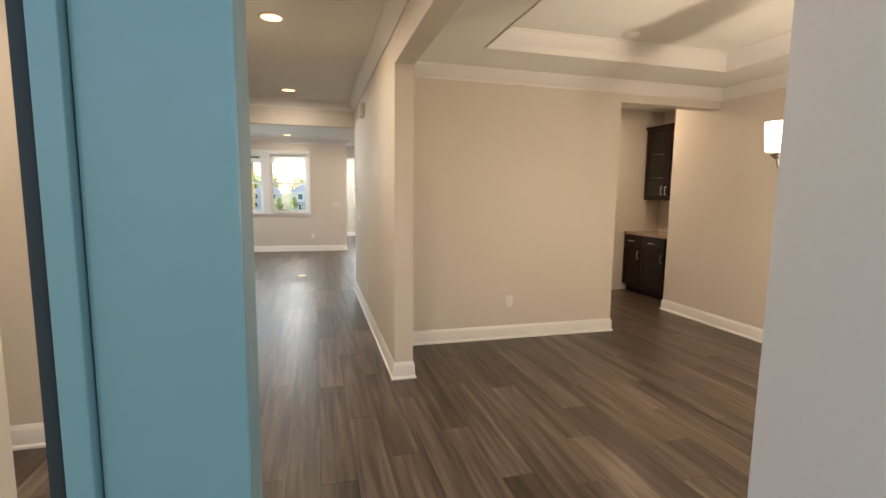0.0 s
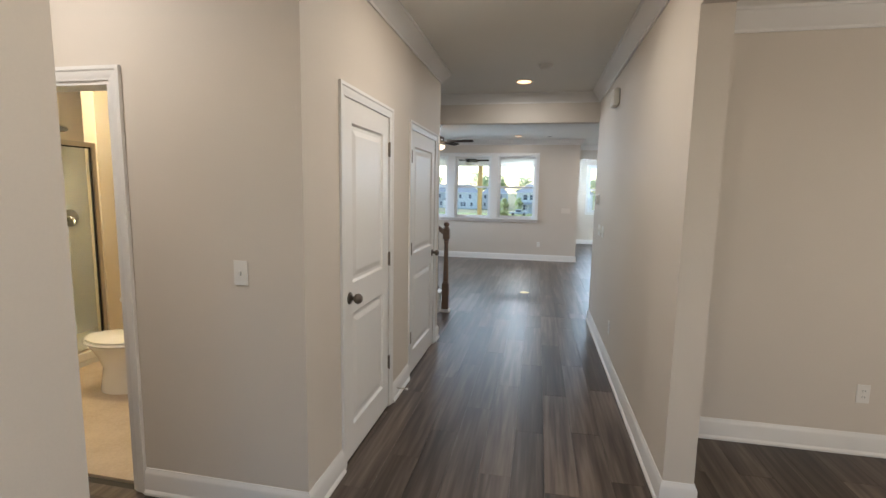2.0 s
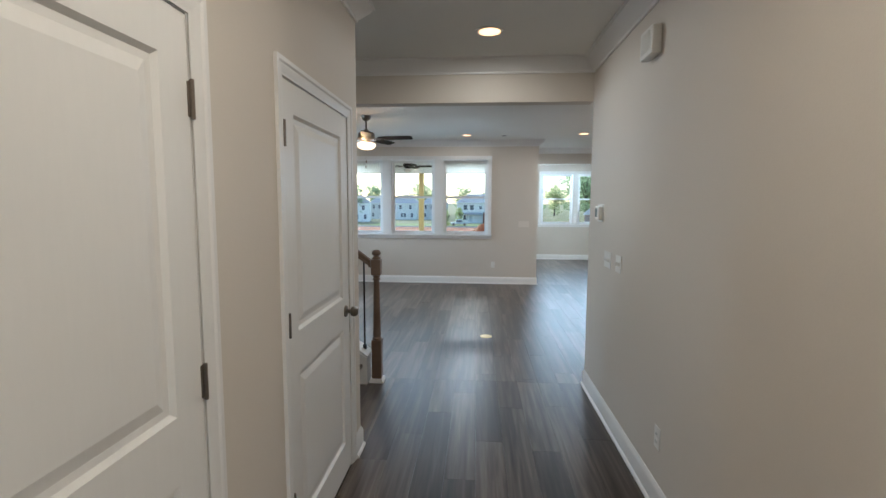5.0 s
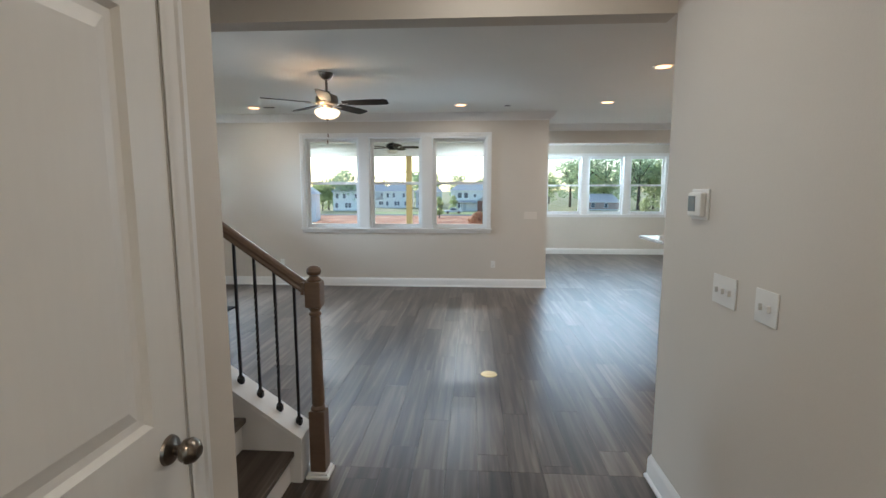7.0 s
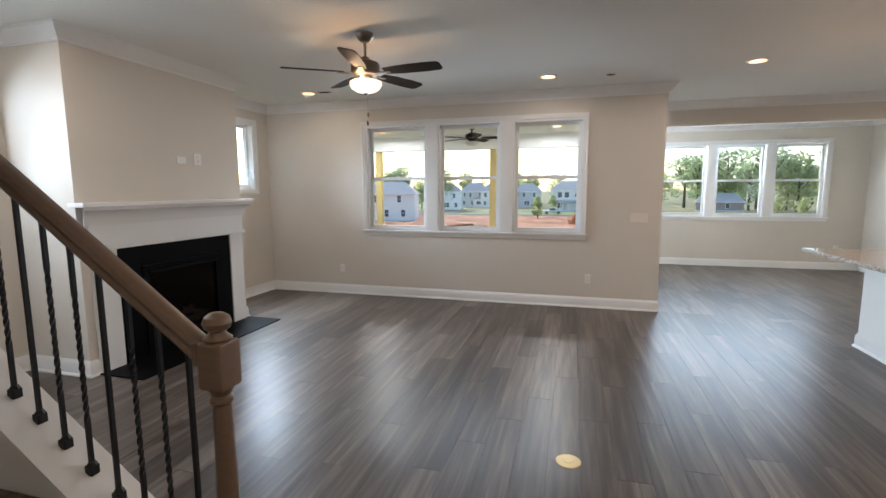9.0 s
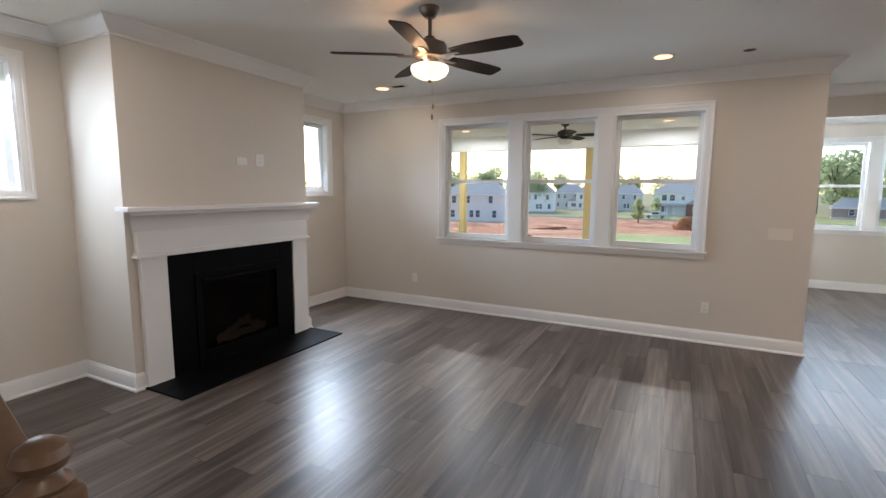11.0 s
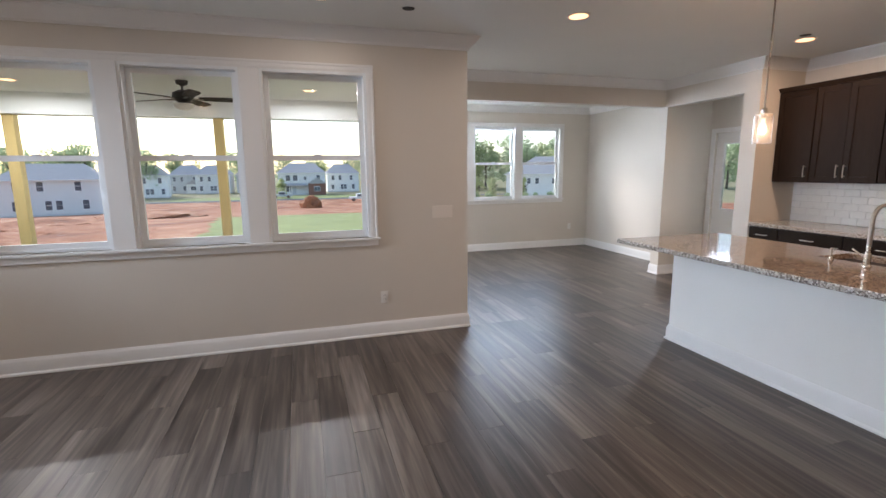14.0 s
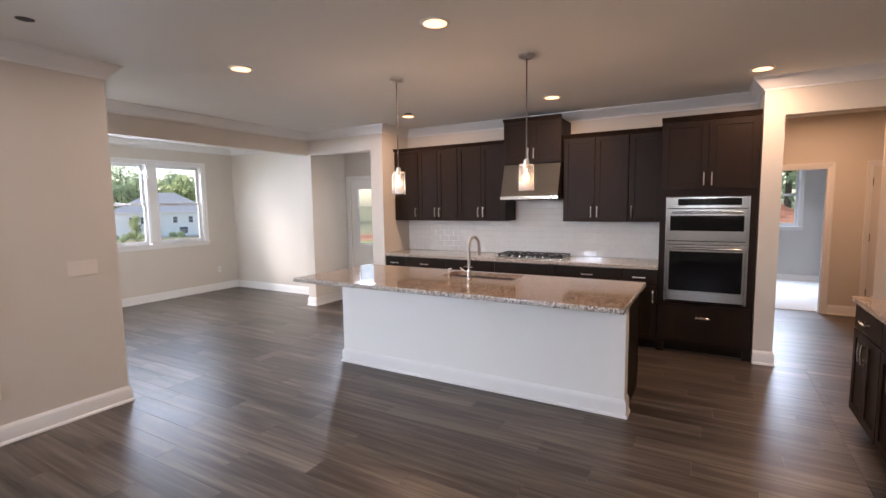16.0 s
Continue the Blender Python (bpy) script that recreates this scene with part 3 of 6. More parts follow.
def window(name, m, units, z0, z1, label, hung=True, stool=True, depth=0.16):
    """A window in local x, z, with the room towards -y and the wall face at y = 0."""
    w = thing(name, label, "window", kind="structure", at=m)
    w0, w1 = units[0][0], units[-1][1]
    part("window_frame", casing_bm(w0, w1, z0, z1, z0, bottom=not stool), TRIM, w)
    if stool:
        part("window_sill", boxes((w0 - CASING - 0.02, w1 + CASING + 0.02, -0.035, 0.05, z0 - 0.022, z0), bev=0.004), TRIM, w)
        part("apron", boxes((w0 - CASING, w1 + CASING, -0.014, 0.0, z0 - 0.075, z0 - 0.022), bev=0.003), TRIM, w)
    for (a0, a1), (b0, b1) in zip(units, units[1:]):
        part("mullion", boxes((a1, b0, -0.010, depth, z0, z1), bev=0.003), TRIM, w)
    for a0, a1 in units:
        lip = 0.022
        part("jamb", boxes((a0, a0 + lip, 0.0, depth, z0, z1), (a1 - lip, a1, 0.0, depth, z0, z1), (a0 + lip, a1 - lip, 0.0, depth, z1 - lip, z1), (a0 + lip, a1 - lip, 0.05, depth, z0, z0 + lip)), VINYL, w, "", False)
        x0, x1, zm = a0 + lip, a1 - lip, (z0 + z1) / 2
        if hung:
            sash(w, "upper_sash", x0, x1, 0.095, zm - 0.02, z1 - lip)
            lo = sash(w, "lower_sash", x0, x1, 0.060, z0 + lip, zm + 0.02)
            part("sash_lock", boxes(((x0 + x1) / 2 - 0.03, (x0 + x1) / 2 + 0.03, 0.048, 0.066, zm + 0.02, zm + 0.032), bev=0.003), VINYL, lo)
        else:
            sash(w, "sash", x0, x1, 0.075, z0 + lip, z1 - lip)
    return w


window("window_1", pose(0, YF, 0), [(-2.83, -1.94), (-1.78, -0.93), (-0.77, 0.10)], 0.95, 2.39, "white triple double-hung window looking onto the porch")
window("window_2", pose(0, NY, 0), [(1.66, 2.52), (2.66, 3.52), (3.65, 4.50)], 0.98, 2.37, "white triple double-hung window of the nook")
window("window_3", pose(XL, 0, 0, 0, 0, 90), [(11.06, 11.63)], 1.53, 2.44, "small white picture window beside the chimney", False, False)
window("window_4", pose(XL, 0, 0, 0, 0, 90), [(7.66, 8.25)], 1.53, 2.47, "small white picture window beside the chimney", False, False)
window("window_5", pose(10.4, 0, 0, 0, 0, -90), [(-7.12, -6.30)], 1.08, 2.32, "white double-hung bedroom window")


def panel_bm(x0, x1, z0, z1, y):
    """A raised door panel: sunk border, sloped field, proud middle."""
    bm = bmesh.new()
    loops = []
    for inset, d in ((0, 0.0), (0.012, 0.012), (0.030, 0.013), (0.062, 0.004)):
        loops.append([bm.verts.new(p) for p in ((x0 + inset, y + d, z0 + inset), (x1 - inset, y + d, z0 + inset), (x1 - inset, y + d, z1 - inset), (x0 + inset, y + d, z1 - inset))])
    for a, c in zip(loops, loops[1:]):
        for i in range(4):
            bm.faces.new((a[i], a[(i + 1) % 4], c[(i + 1) % 4], c[i]))
    bm.faces.new(loops[-1])
    return bm


def knob(parent, x, y, z, mat):
    k = part("knob", turned([(0.0, -0.074), (0.014, -0.073), (0.025, -0.064), (0.030, -0.050), (0.026, -0.036), (0.013, -0.027), (0.011, -0.015), (0.018, -0.010), (0.032, -0.007), (0.035, 0.0)]), mat, parent, "antique nickel round door knob")
    k.matrix_local = pose(x, y, z, -90, 0, 0)
    return k


def panel_door(name, m, w, h, hinge_left, label, both=True, hinges=True):
    """Two-panel door in local x, z, its seen face at y = 0."""
    d = thing(name, label, "door", kind="structure", at=m)
    st, g = 0.115, 0.004
    z = [g + 0.006, 0.19, 0.86, 1.035, h - 0.125, h - g]
    leaf = part("leaf", boxes((g, st, 0, 0.035, z[0], z[5]), (w - st, w - g, 0, 0.035, z[0], z[5]), (st, w - st, 0, 0.035, z[0], z[1]), (st, w - st, 0, 0.035, z[2], z[3]), (st, w - st, 0, 0.035, z[4], z[5]), (st, w - st, 0.016, 0.035, z[1], z[4])), DOORW, d, "", False)
    part("panel", panel_bm(st, w - st, z[1], z[2], 0), DOORW, leaf, "", False)
    part("panel", panel_bm(st, w - st, z[3], z[4], 0), DOORW, leaf, "", False)
    part("door_frame", casing_bm(0, w, 0, h, 0), TRIM, d)
    part("jamb", boxes((-0.001, g - 0.001, -0.002, 0.115, 0, h), (w - g + 0.001, w + 0.001, -0.002, 0.115, 0, h), (g, w - g, -0.002, 0.115, h - g + 0.001, h + 0.001)), TRIM, d, "", False)
    knob(d, w - 0.07 if hinge_left else 0.07, 0, 0.955, BRONZE)
    if hinges:
        hx = 0.003 if hinge_left else w - 0.003
        for hz in (0.335, 1.085, 1.83):
            b = boxes((hx - 0.008, hx + 0.008, -0.006, 0.004, hz - 0.045, hz + 0.045), bev=0.002)
            lathe(b, [(0.006, hz - 0.05), (0.006, hz + 0.05)], hx, -0.009, 10)
            part("hinge", b, BRONZE, d)
    return d


# local x runs towards +y on the hall's west wall
panel_door("door_1", pose(HL - 0.004, 3.347, 0, 0, 0, 90), 0.758, 2.042, False, "white two-panel closet door, closed")
panel_door("door_2", pose(HL - 0.004, 4.672, 0, 0, 0, 90), 0.878, 2.042, True, "white two-panel closet door by the stairs, closed")
panel_door("door_3", pose(7.344, 5.93, 0, 0, 0, -90), 0.78, 2.04, True, "white two-panel corridor door, closed")


def open_frame(name, m, w, h, label, depth):
    d = thing(name, label, "door frame", kind="structure", at=m)
    part("door_frame", casing_bm(0, w, 0, h, 0), TRIM, d)
    part("jamb", boxes((-0.001, 0.018, 0.0, depth, 0, h), (w - 0.018, w + 0.001, 0.0, depth, 0, h), (0.018, w - 0.018, 0.0, depth, h - 0.018, h + 0.001)), TRIM, d, "", False)
    return d


bf = open_frame("door_4", pose(-2.56, 2.9, 0), 0.76, 2.04, "white cased doorway into the bathroom", 0.12)
part("strike_plate", boxes((0.017, 0.021, 0.04, 0.09, 0.90, 0.98)), BRONZE, bf)
bd = part("leaf", boxes((0.705, 0.74, 0.125, 0.86, 0.01, 2.02), bev=0.003), DOORW, bf, "white bathroom door leaf swung inwards")
open_frame("door_5", pose(7.34, 7.15, 0, 0, 0, -90), 0.76, 2.04, "white cased doorway into the bedroom", 0.12)

# half-glazed side door
sd = thing("door_6", "white half-glazed side entry door, closed", "door", kind="structure", at=pose(5.29, 13.17, 0, 0, 0, -90))
part("door_frame", casing_bm(0, 0.81, 0, 2.04, 0), TRIM, sd)
lf = part("leaf", boxes((0.004, 0.13, 0.03, 0.075, 0.01, 2.036), (0.68, 0.806, 0.03, 0.075, 0.01, 2.036), (0.13, 0.68, 0.03, 0.075, 0.01, 0.95), (0.13, 0.68, 0.03, 0.075, 1.90, 2.036)), DOORW, sd, "", False)
part("glazing_bead", boxes((0.13, 0.15, 0.018, 0.03, 0.95, 1.90), (0.66, 0.68, 0.018, 0.03, 0.95, 1.90), (0.15, 0.66, 0.018, 0.03, 0.95, 0.97), (0.15, 0.66, 0.018, 0.03, 1.88, 1.90), bev=0.003), VINYL, lf)
pn = part("pane", boxes((0.13, 0.68, 0.050, 0.056, 0.95, 1.90)), GLASS, lf, "", False)
pn.visible_shadow = False
knob(sd, 0.74, 0.03, 0.935, NICKEL)

# entry post of the front door, teal with a black seal
ed = thing("front_door_post", "teal painted front door post with a black rubber seal", "door frame", kind="structure")
part("post", boxes((0.1605, 0.220, 0.085, 0.125, 0, 2.15), bev=0.003), TEAL, ed)
part("edge_strip", boxes((0.1495, 0.1605, 0.080, 0.124, 0, 2.15), bev=0.002), TEAL, ed)
part("seal", boxes((0.1425, 0.1495, 0.083, 0.130, 0, 2.15), bev=0.002), RUBBER, ed, "black rubber weather seal")
part("sill", boxes((-0.38, 0.81, 0.07, 0.335, -0.01, 0.012), bev=0.004), BRONZE, ed)

# ---- lamps ----


def lamp(name, kind, m, power, size=0.1, color=WARM, sizey=None, spread=None):
    d = bpy.data.lights.new(name, kind)
    d.energy, d.color = power, color
    if kind == "AREA":
        d.shape, d.size = ("RECTANGLE" if sizey else "DISK"), size
        if sizey:
            d.size_y = sizey
        if spread:
            d.spread = radians(spread)
    else:
        d.shadow_soft_size = size
    o = new(name, d)
    o.matrix_world = m
    return o


can0 = thing("recessed_light", "round white recessed ceiling light, switched on", "ceiling light", "recessed ceiling lights", at=pose(0, 0, H))
part("trim_ring", turned([(0.062, -0.001), (0.066, -0.007), (0.082, -0.009), (0.094, -0.004), (0.096, 0.0)], seg=32), PLASTIC, can0)
ln = part("lens", turned([(0.0, -0.0065), (0.04, -0.006), (0.055, -0.0055)], seg=32), BULB, can0, "glowing warm white lens")
# added glowing ring in place of the glare halo, not a lamp part
le = part("halo_ring", turned([(0.055, -0.0055), (0.064, -0.0066), (0.074, -0.0092)], seg=32), HALORIM, ln)
ln.visible_shadow = le.visible_shadow = False
CANS = [(-0.304, 11.23), (1.68, 11.145), (1.69, 9.30), (-3.30, 11.28), (4.17, 11.19), (4.14, 9.30), (4.07, 7.43), (-0.035, 6.27), (-0.03, 3.71), (1.69, 7.43), (-3.30, 7.75)]
for i, (x, y) in enumerate(CANS):
    if i == 0:
        can0.matrix_world = pose(x, y, H)
    else:
        copy_thing(can0, pose(x, y, H))
    lamp("can_lamp", "AREA", pose(x, y, H - 0.003), 1.7 if y > 11.2 and x < 1 else (7.0 if x > 3 else 3.0 if x > 1 else 2.6 if 5 < y < 6.5 else CAN_W), 0.09, AMBER if x > 3 else GOLD if y < 5 else WARM)


def ceiling_lens_off(x, y):
    t = thing("ceiling_speaker_cover", "small dark round unfinished ceiling box cover", "ceiling box", at=pose(x, y, H))
    part("ring", turned([(0.045, 0), (0.052, -0.005), (0.058, 0)]), PLASTIC, t)
    part("cap", turned([(0, -0.004), (0.046, -0.003), (0.046, 0)]), IRON, t)


ceiling_lens_off(0.35, 11.33)
ceiling_lens_off(4.02, 11.08)
sv = thing("ceiling_vent", "small dark rectangular ceiling vent", "ceiling vent", at=pose(-3.07, 11.27, H))
part("frame", boxes((-0.10, 0.10, -0.06, -0.045, -0.006, 0), (-0.10, 0.10, 0.045, 0.06, -0.006, 0), (-0.10, -0.085, -0.045, 0.045, -0.006, 0), (0.085, 0.10, -0.045, 0.045, -0.006, 0)), PLASTIC, sv)
for k in range(5):
    part("slat", boxes((-0.085, 0.085, -0.040 + k * 0.018, -0.032 + k * 0.018, -0.005, -0.001)), BLACKM, sv)
for x, y, z in ((0.18, 5.65, H), (2.76, 3.30, 2.765)):
    sd0 = thing("smoke_detector", "round white plastic ceiling smoke detector", "smoke detector", at=pose(x, y, z))
    part("housing", turned([(0.0, -0.036), (0.035, -0.036), (0.05, -0.028), (0.062, -0.012), (0.066, 0.0)]), PLASTIC, sd0)
    part("base_ring", turned([(0.066, 0.0), (0.070, -0.004), (0.070, 0.0)]), PLASTIC, sd0)

# daylight of the sky through the window openings
COOL = (0.80, 0.915, 1.0)
for wx in (-2.385, -1.355, -0.335):
    lamp("window_sky", "AREA", look((wx, YF + 0.03, 2.30), (wx, YF - 1.0, 2.30 - 0.65)), 2.0, 0.64, COOL, 0.11, 125)
lamp("window_sky", "AREA", look((3.08, NY + 0.03, 2.27), (3.08, NY - 1.0, 2.27 - 0.8)), 22, 2.7, COOL, 0.13, 125)
lamp("window_sky", "AREA", look((2.75, NY + 0.02, 1.85), (3.30, NY - 1.0, 1.86)), 6, 1.9, COOL, 0.6, 82)
lamp("window_sky", "AREA", look((3.40, NY + 0.02, 1.85), (2.40, NY - 0.52, 1.90)), 48, 1.7, COOL, 0.6, 68)
lamp("window_sky", "AREA", look((5.27, 12.765, 1.75), (4.60, 12.20, 1.35)), 7, 0.5, COOL, 0.25, 84)
lamp("window_sky", "AREA", look((XL - 0.03, 11.345, 2.0), (XL + 1.0, 11.225, 1.74)), 13, 0.5, COOL, 0.8, 64)
lamp("window_sky", "AREA", look((XL - 0.02, 11.345, 2.0), (XL + 1.0, 10.60, 0.6)), 14, 0.5, COOL, 0.6, 78)
lamp("window_sky", "AREA", look((XL - 0.02, 7.95, 2.0), (XL + 1.0, 7.75, 1.3)), 7, 0.5, COOL, 0.6, 150)
lamp("window_sky", "AREA", look((XL - 0.03, 7.95, 2.34), (XL + 1.0, 7.95, 2.34 - 1.2)), 4.5, 0.52, COOL, 0.16, 170)

# ceiling fan
fan = thing("ceiling_fan", "dark five-blade ceiling fan with a glowing bowl light", "ceiling fan", at=pose(-1.64, 9.38, H))
part("canopy", turned([(0.07, 0.0), (0.068, -0.02), (0.05, -0.05), (0.03, -0.065), (0.0, -0.066)]), BRONZE, fan)
part("downrod", turned([(0.012, -0.20), (0.012, -0.06)]), BRONZE, fan)
part("motor", turned([(0.0, -0.18), (0.03, -0.18), (0.045, -0.20), (0.105, -0.225), (0.115, -0.245), (0.115, -0.295), (0.10, -0.315), (0.06, -0.325), (0.05, -0.35), (0.0, -0.35)]), BRONZE, fan)
bowl = part("bowl", turned([(0.052, -0.358), (0.10, -0.362), (0.125, -0.372), (0.128, -0.395), (0.11, -0.425), (0.07, -0.448), (0.02, -0.457), (0.0, -0.458)], seg=32), BOWLG, fan, "glowing amber frosted glass bowl")
bowl.visible_shadow = False
part("finial", turned([(0.0, -0.476), (0.012, -0.470), (0.015, -0.460), (0.006, -0.455)]), BRONZE, bowl)


def blade_mesh():
    bm = bmesh.new()
    out = [(0.17, 0.045), (0.30, 0.062), (0.50, 0.068), (0.62, 0.062), (0.645, 0.045)]
    pts = out + [(x, -y) for x, y in out[::-1]]
    lo = [bm.verts.new((x, y, -0.004 - 0.20 * y)) for x, y in pts]
    hi = [bm.verts.new((x, y, 0.004 - 0.20 * y)) for x, y in pts]
    bm.faces.new(hi)
    bm.faces.new(lo[::-1])
    for i in range(len(pts)):
        j = (i + 1) % len(pts)
        bm.faces.new((lo[i], lo[j], hi[j], hi[i]))
    return bm


def add_blades(owner, z, start, mat):
    for k in range(5):
        b = part("blade", blade_mesh(), mat, owner)
        b.matrix_local = pose(0, 0, z, 0, 0, start + 72 * k)
        part("blade_iron", boxes((0.09, 0.22, -0.02, 0.02, -0.012, -0.005), bev=0.002), BRONZE, b)


add_blades(fan, -0.30, -5, BLADE)
for dx, zz in ((-0.035, -0.66), (-0.028, -0.59)):
    ch = part("pull_chain", tube(bmesh.new(), [(dx, 0.10, -0.35), (dx, 0.10, zz)], 0.001, 6), NICKEL, fan)
    part("pull", turned([(0.0, zz - 0.045), (0.008, zz - 0.03), (0.009, zz - 0.015), (0.003, zz)], dx, 0.10, 12), RAILW, ch)
for fx, fy in ((-1.665, 9.487), (-1.683, 9.279)):
    lamp("fan_lamp", "POINT", pose(fx, fy, H - 0.345), 1.25, 0.008, (1.0, 0.55, 0.25))
lamp("fan_lamp", "POINT", pose(-1.64, 9.38, H - 0.410), 2.2, 0.03)

# kitchen pendants
for x, y in ((2.645, 10.28), (2.615, 9.035)):
    p = thing("pendant_light", "nickel pendant light with a clear glass cylinder, switched on", "pendant light", "pendants over the island", at=pose(x, y, H))
    part("canopy", turned([(0.062, 0), (0.060, -0.016), (0.045, -0.024), (0.0, -0.026)]), NICKEL, p)
    part("rod", turned([(0.0055, -0.80), (0.0055, -0.02)], seg=10), BRONZE, p)
    part("rod_joint", turned([(0.009, -0.36), (0.009, -0.345)], seg=10), NICKEL, p)
    part("socket_cap", turned([(0.0, -0.86), (0.02, -0.86), (0.022, -0.80), (0.012, -0.785), (0.0, -0.785)]), NICKEL, p)
    g = part("glass_cylinder", turned([(0.022, -0.828), (0.054, -0.828), (0.060, -0.836), (0.060, -1.030), (0.057, -1.030), (0.057, -0.838)], seg=28), CLEARG, p, "clear glass cylinder shade")
    g.visible_shadow = False
    pb = part("bulb", turned([(0.0, -0.974), (0.014, -0.969), (0.025, -0.950), (0.027, -0.935), (0.022, -0.912), (0.011, -0.885), (0.011, -0.86)], seg=16), FILAM, p, "glowing warm filament bulb")
    pb.visible_shadow = False
    lamp("pendant_lamp", "POINT", pose(x, y, H - 0.938), 2.4, 0.018, AMBER)

# dining chandelier
CHX, CHY = 2.95, 1.72
ch = thing("chandelier", "two-tier nickel chandelier with glowing drum glass shades", "chandelier", at=pose(CHX, CHY, -0.12))
part("canopy", turned([(0.0, 2.845), (0.06, 2.855), (0.07, 2.885)]), NICKEL, ch)
part("rod", turned([(0.007, 1.72), (0.007, 2.855)], seg=10), NICKEL, ch)
part("column", turned([(0.0, 1.60), (0.02, 1.615), (0.028, 1.64), (0.02, 1.68), (0.03, 1.72), (0.012, 1.76), (0.012, 1.9), (0.026, 1.94), (0.0, 1.98)]), NICKEL, ch)
for n_arm, a0, r, dz in ((6, 28, 0.31, 0.0), (3, 58, 0.17, 0.24)):
    for k in range(n_arm):
        a = radians(360 / n_arm * k + a0)
        pts = [(0.05, 1.66), (0.3, 1.635), (0.6, 1.645), (0.85, 1.69), (0.97, 1.75), (1.0, 1.80)]
        arm = part("arm", tube(bmesh.new(), [(r * q * math.cos(a), r * q * math.sin(a), z + dz) for q, z in pts], 0.007), NICKEL, ch)
        part("cup", turned([(0.01, 1.79 + dz), (0.03, 1.805 + dz), (0.034, 1.82 + dz), (0.0, 1.82 + dz)], r * math.cos(a), r * math.sin(a), 16), NICKEL, arm)
        part("glass_shade", turned([(0.0, 1.825 + dz), (0.050, 1.825 + dz), (0.058, 1.835 + dz), (0.068, 1.97 + dz), (0.068, 1.985 + dz), (0.062, 1.985 + dz)], r * math.cos(a), r * math.sin(a), 24), SHADEG, arm, "glowing frosted glass drum shade")
lamp("chandelier_lamp", "POINT", pose(CHX, CHY, 1.45), 25, 0.02)
lamp("bath_lamp", "AREA", pose(-3.25, 3.95, H - 0.03), 12, 0.5, (1.0, 0.67, 0.26))
bl = thing("bath_ceiling_light", "flush round bathroom ceiling light, switched on", "ceiling light", at=pose(-3.25, 3.95, H))
part("diffuser", turned([(0.0, -0.02), (0.13, -0.018), (0.16, 0.0)], seg=28), BULB, bl)
part("rim", turned([(0.16, 0.0), (0.17, -0.012), (0.175, 0.0)], seg=28), NICKEL, bl)
lamp("corridor_lamp", "AREA", pose(6.2, 6.6, H - 0.003), 10, 0.09, (1.0, 0.56, 0.27))
copy_thing(can0, pose(6.2, 6.6, H))
lamp("pantry_lamp", "AREA", pose(4.1, 5.3, H - 0.003), 5, 0.09, (1.0, 0.68, 0.40))
copy_thing(can0, pose(4.1, 5.3, H))
copy_thing(can0, pose(-2.0, 2.2, H))
lamp("can_lamp", "AREA", pose(-2.0, 2.2, H - 0.003), CAN_W, 0.09)
copy_thing(can0, pose(0.0, 1.3, H))
lamp("can_lamp", "AREA", pose(0.0, 1.3, H - 0.003), CAN_W, 0.09, GOLD)
lamp("window_sky", "AREA", look((10.36, 6.71, 2.24), (9.36, 6.71, 0.89)), 24, 0.8, COOL, 0.12, 95)


# ---- wall plates ----
def plate(name, m, label, category, w=0.07, h=0.115, kind="toggle", gangs=1, mat=None):
    """A wall plate in local x, z, proud towards -y."""
    t = thing(name, label, category, at=m)
    part("cover", boxes((-w / 2, w / 2, -0.006, 0, -h / 2, h / 2), bev=0.0025), mat or PLASTIC, t)
    for g in range(gangs):
        x = (g - (gangs - 1) / 2) * 0.046
        if kind == "toggle":
            part("toggle", boxes((x - 0.005, x + 0.005, -0.018, -0.005, -0.012, 0.010), bev=0.002), PLASTIC, t)
        elif kind == "outlet":
            for z in (-0.02, 0.02):
                s = part("socket", boxes((x - 0.016, x + 0.016, -0.0085, -0.005, z - 0.014, z + 0.014), bev=0.002), PLASTIC, t)
                part("slots", boxes((x - 0.008, x - 0.005, -0.0092, -0.008, z - 0.005, z + 0.006), (x + 0.005, x + 0.008, -0.0092, -0.008, z - 0.005, z + 0.006)), GREYP, s)
    return t


def at_wall(side, a, b, z):
    """side: the way the plate faces."""
    turn = {"-y": 0, "+x": 90, "+y": 180, "-x": -90}[side]
    return pose(a, b, z, 0, 0, turn)


plate("light_switch", at_wall("-y", -1.155, 2.9, 1.17), "white dimmer switch on the greige wall", "switch")
plate("light_switch", at_wall("-x", HR, 6.335, 1.168), "white three-toggle switch plate on the hall wall", "switch", 0.165, 0.115, "toggle", 3)
plate("light_switch", at_wall("-x", HR, 6.075, 1.168), "white two-toggle switch plate on the hall wall", "switch", 0.118, 0.115, "toggle", 2)
plate("blank_plate", at_wall("-y", 0.785, YF, 1.162), "wide painted blank wall plate by the nook opening", "wall plate", 0.20, 0.115, "none", 1, ALMOND)
plate("outlet", at_wall("-y", -3.255, YF, 0.377), "white duplex outlet above the baseboard", "outlet", kind="outlet")
plate("outlet", at_wall("-y", 0.205, YF, 0.375), "white duplex outlet above the baseboard", "outlet", kind="outlet")
plate("outlet", at_wall("-y", 2.14, 4.17, 0.384), "white duplex outlet on the dining room wall", "outlet", kind="outlet")
plate("outlet", at_wall("-x", HR, 5.30, 0.37), "white duplex outlet on the hall wall", "outlet", kind="outlet")
plate("outlet", at_wall("-y", 4.75, NY, 0.40), "white duplex outlet in the nook", "outlet", kind="outlet")
plate("outlet", at_wall("-x", 4.6, 3.35, 0.40), "white duplex outlet on the dining room wall", "outlet", kind="outlet")
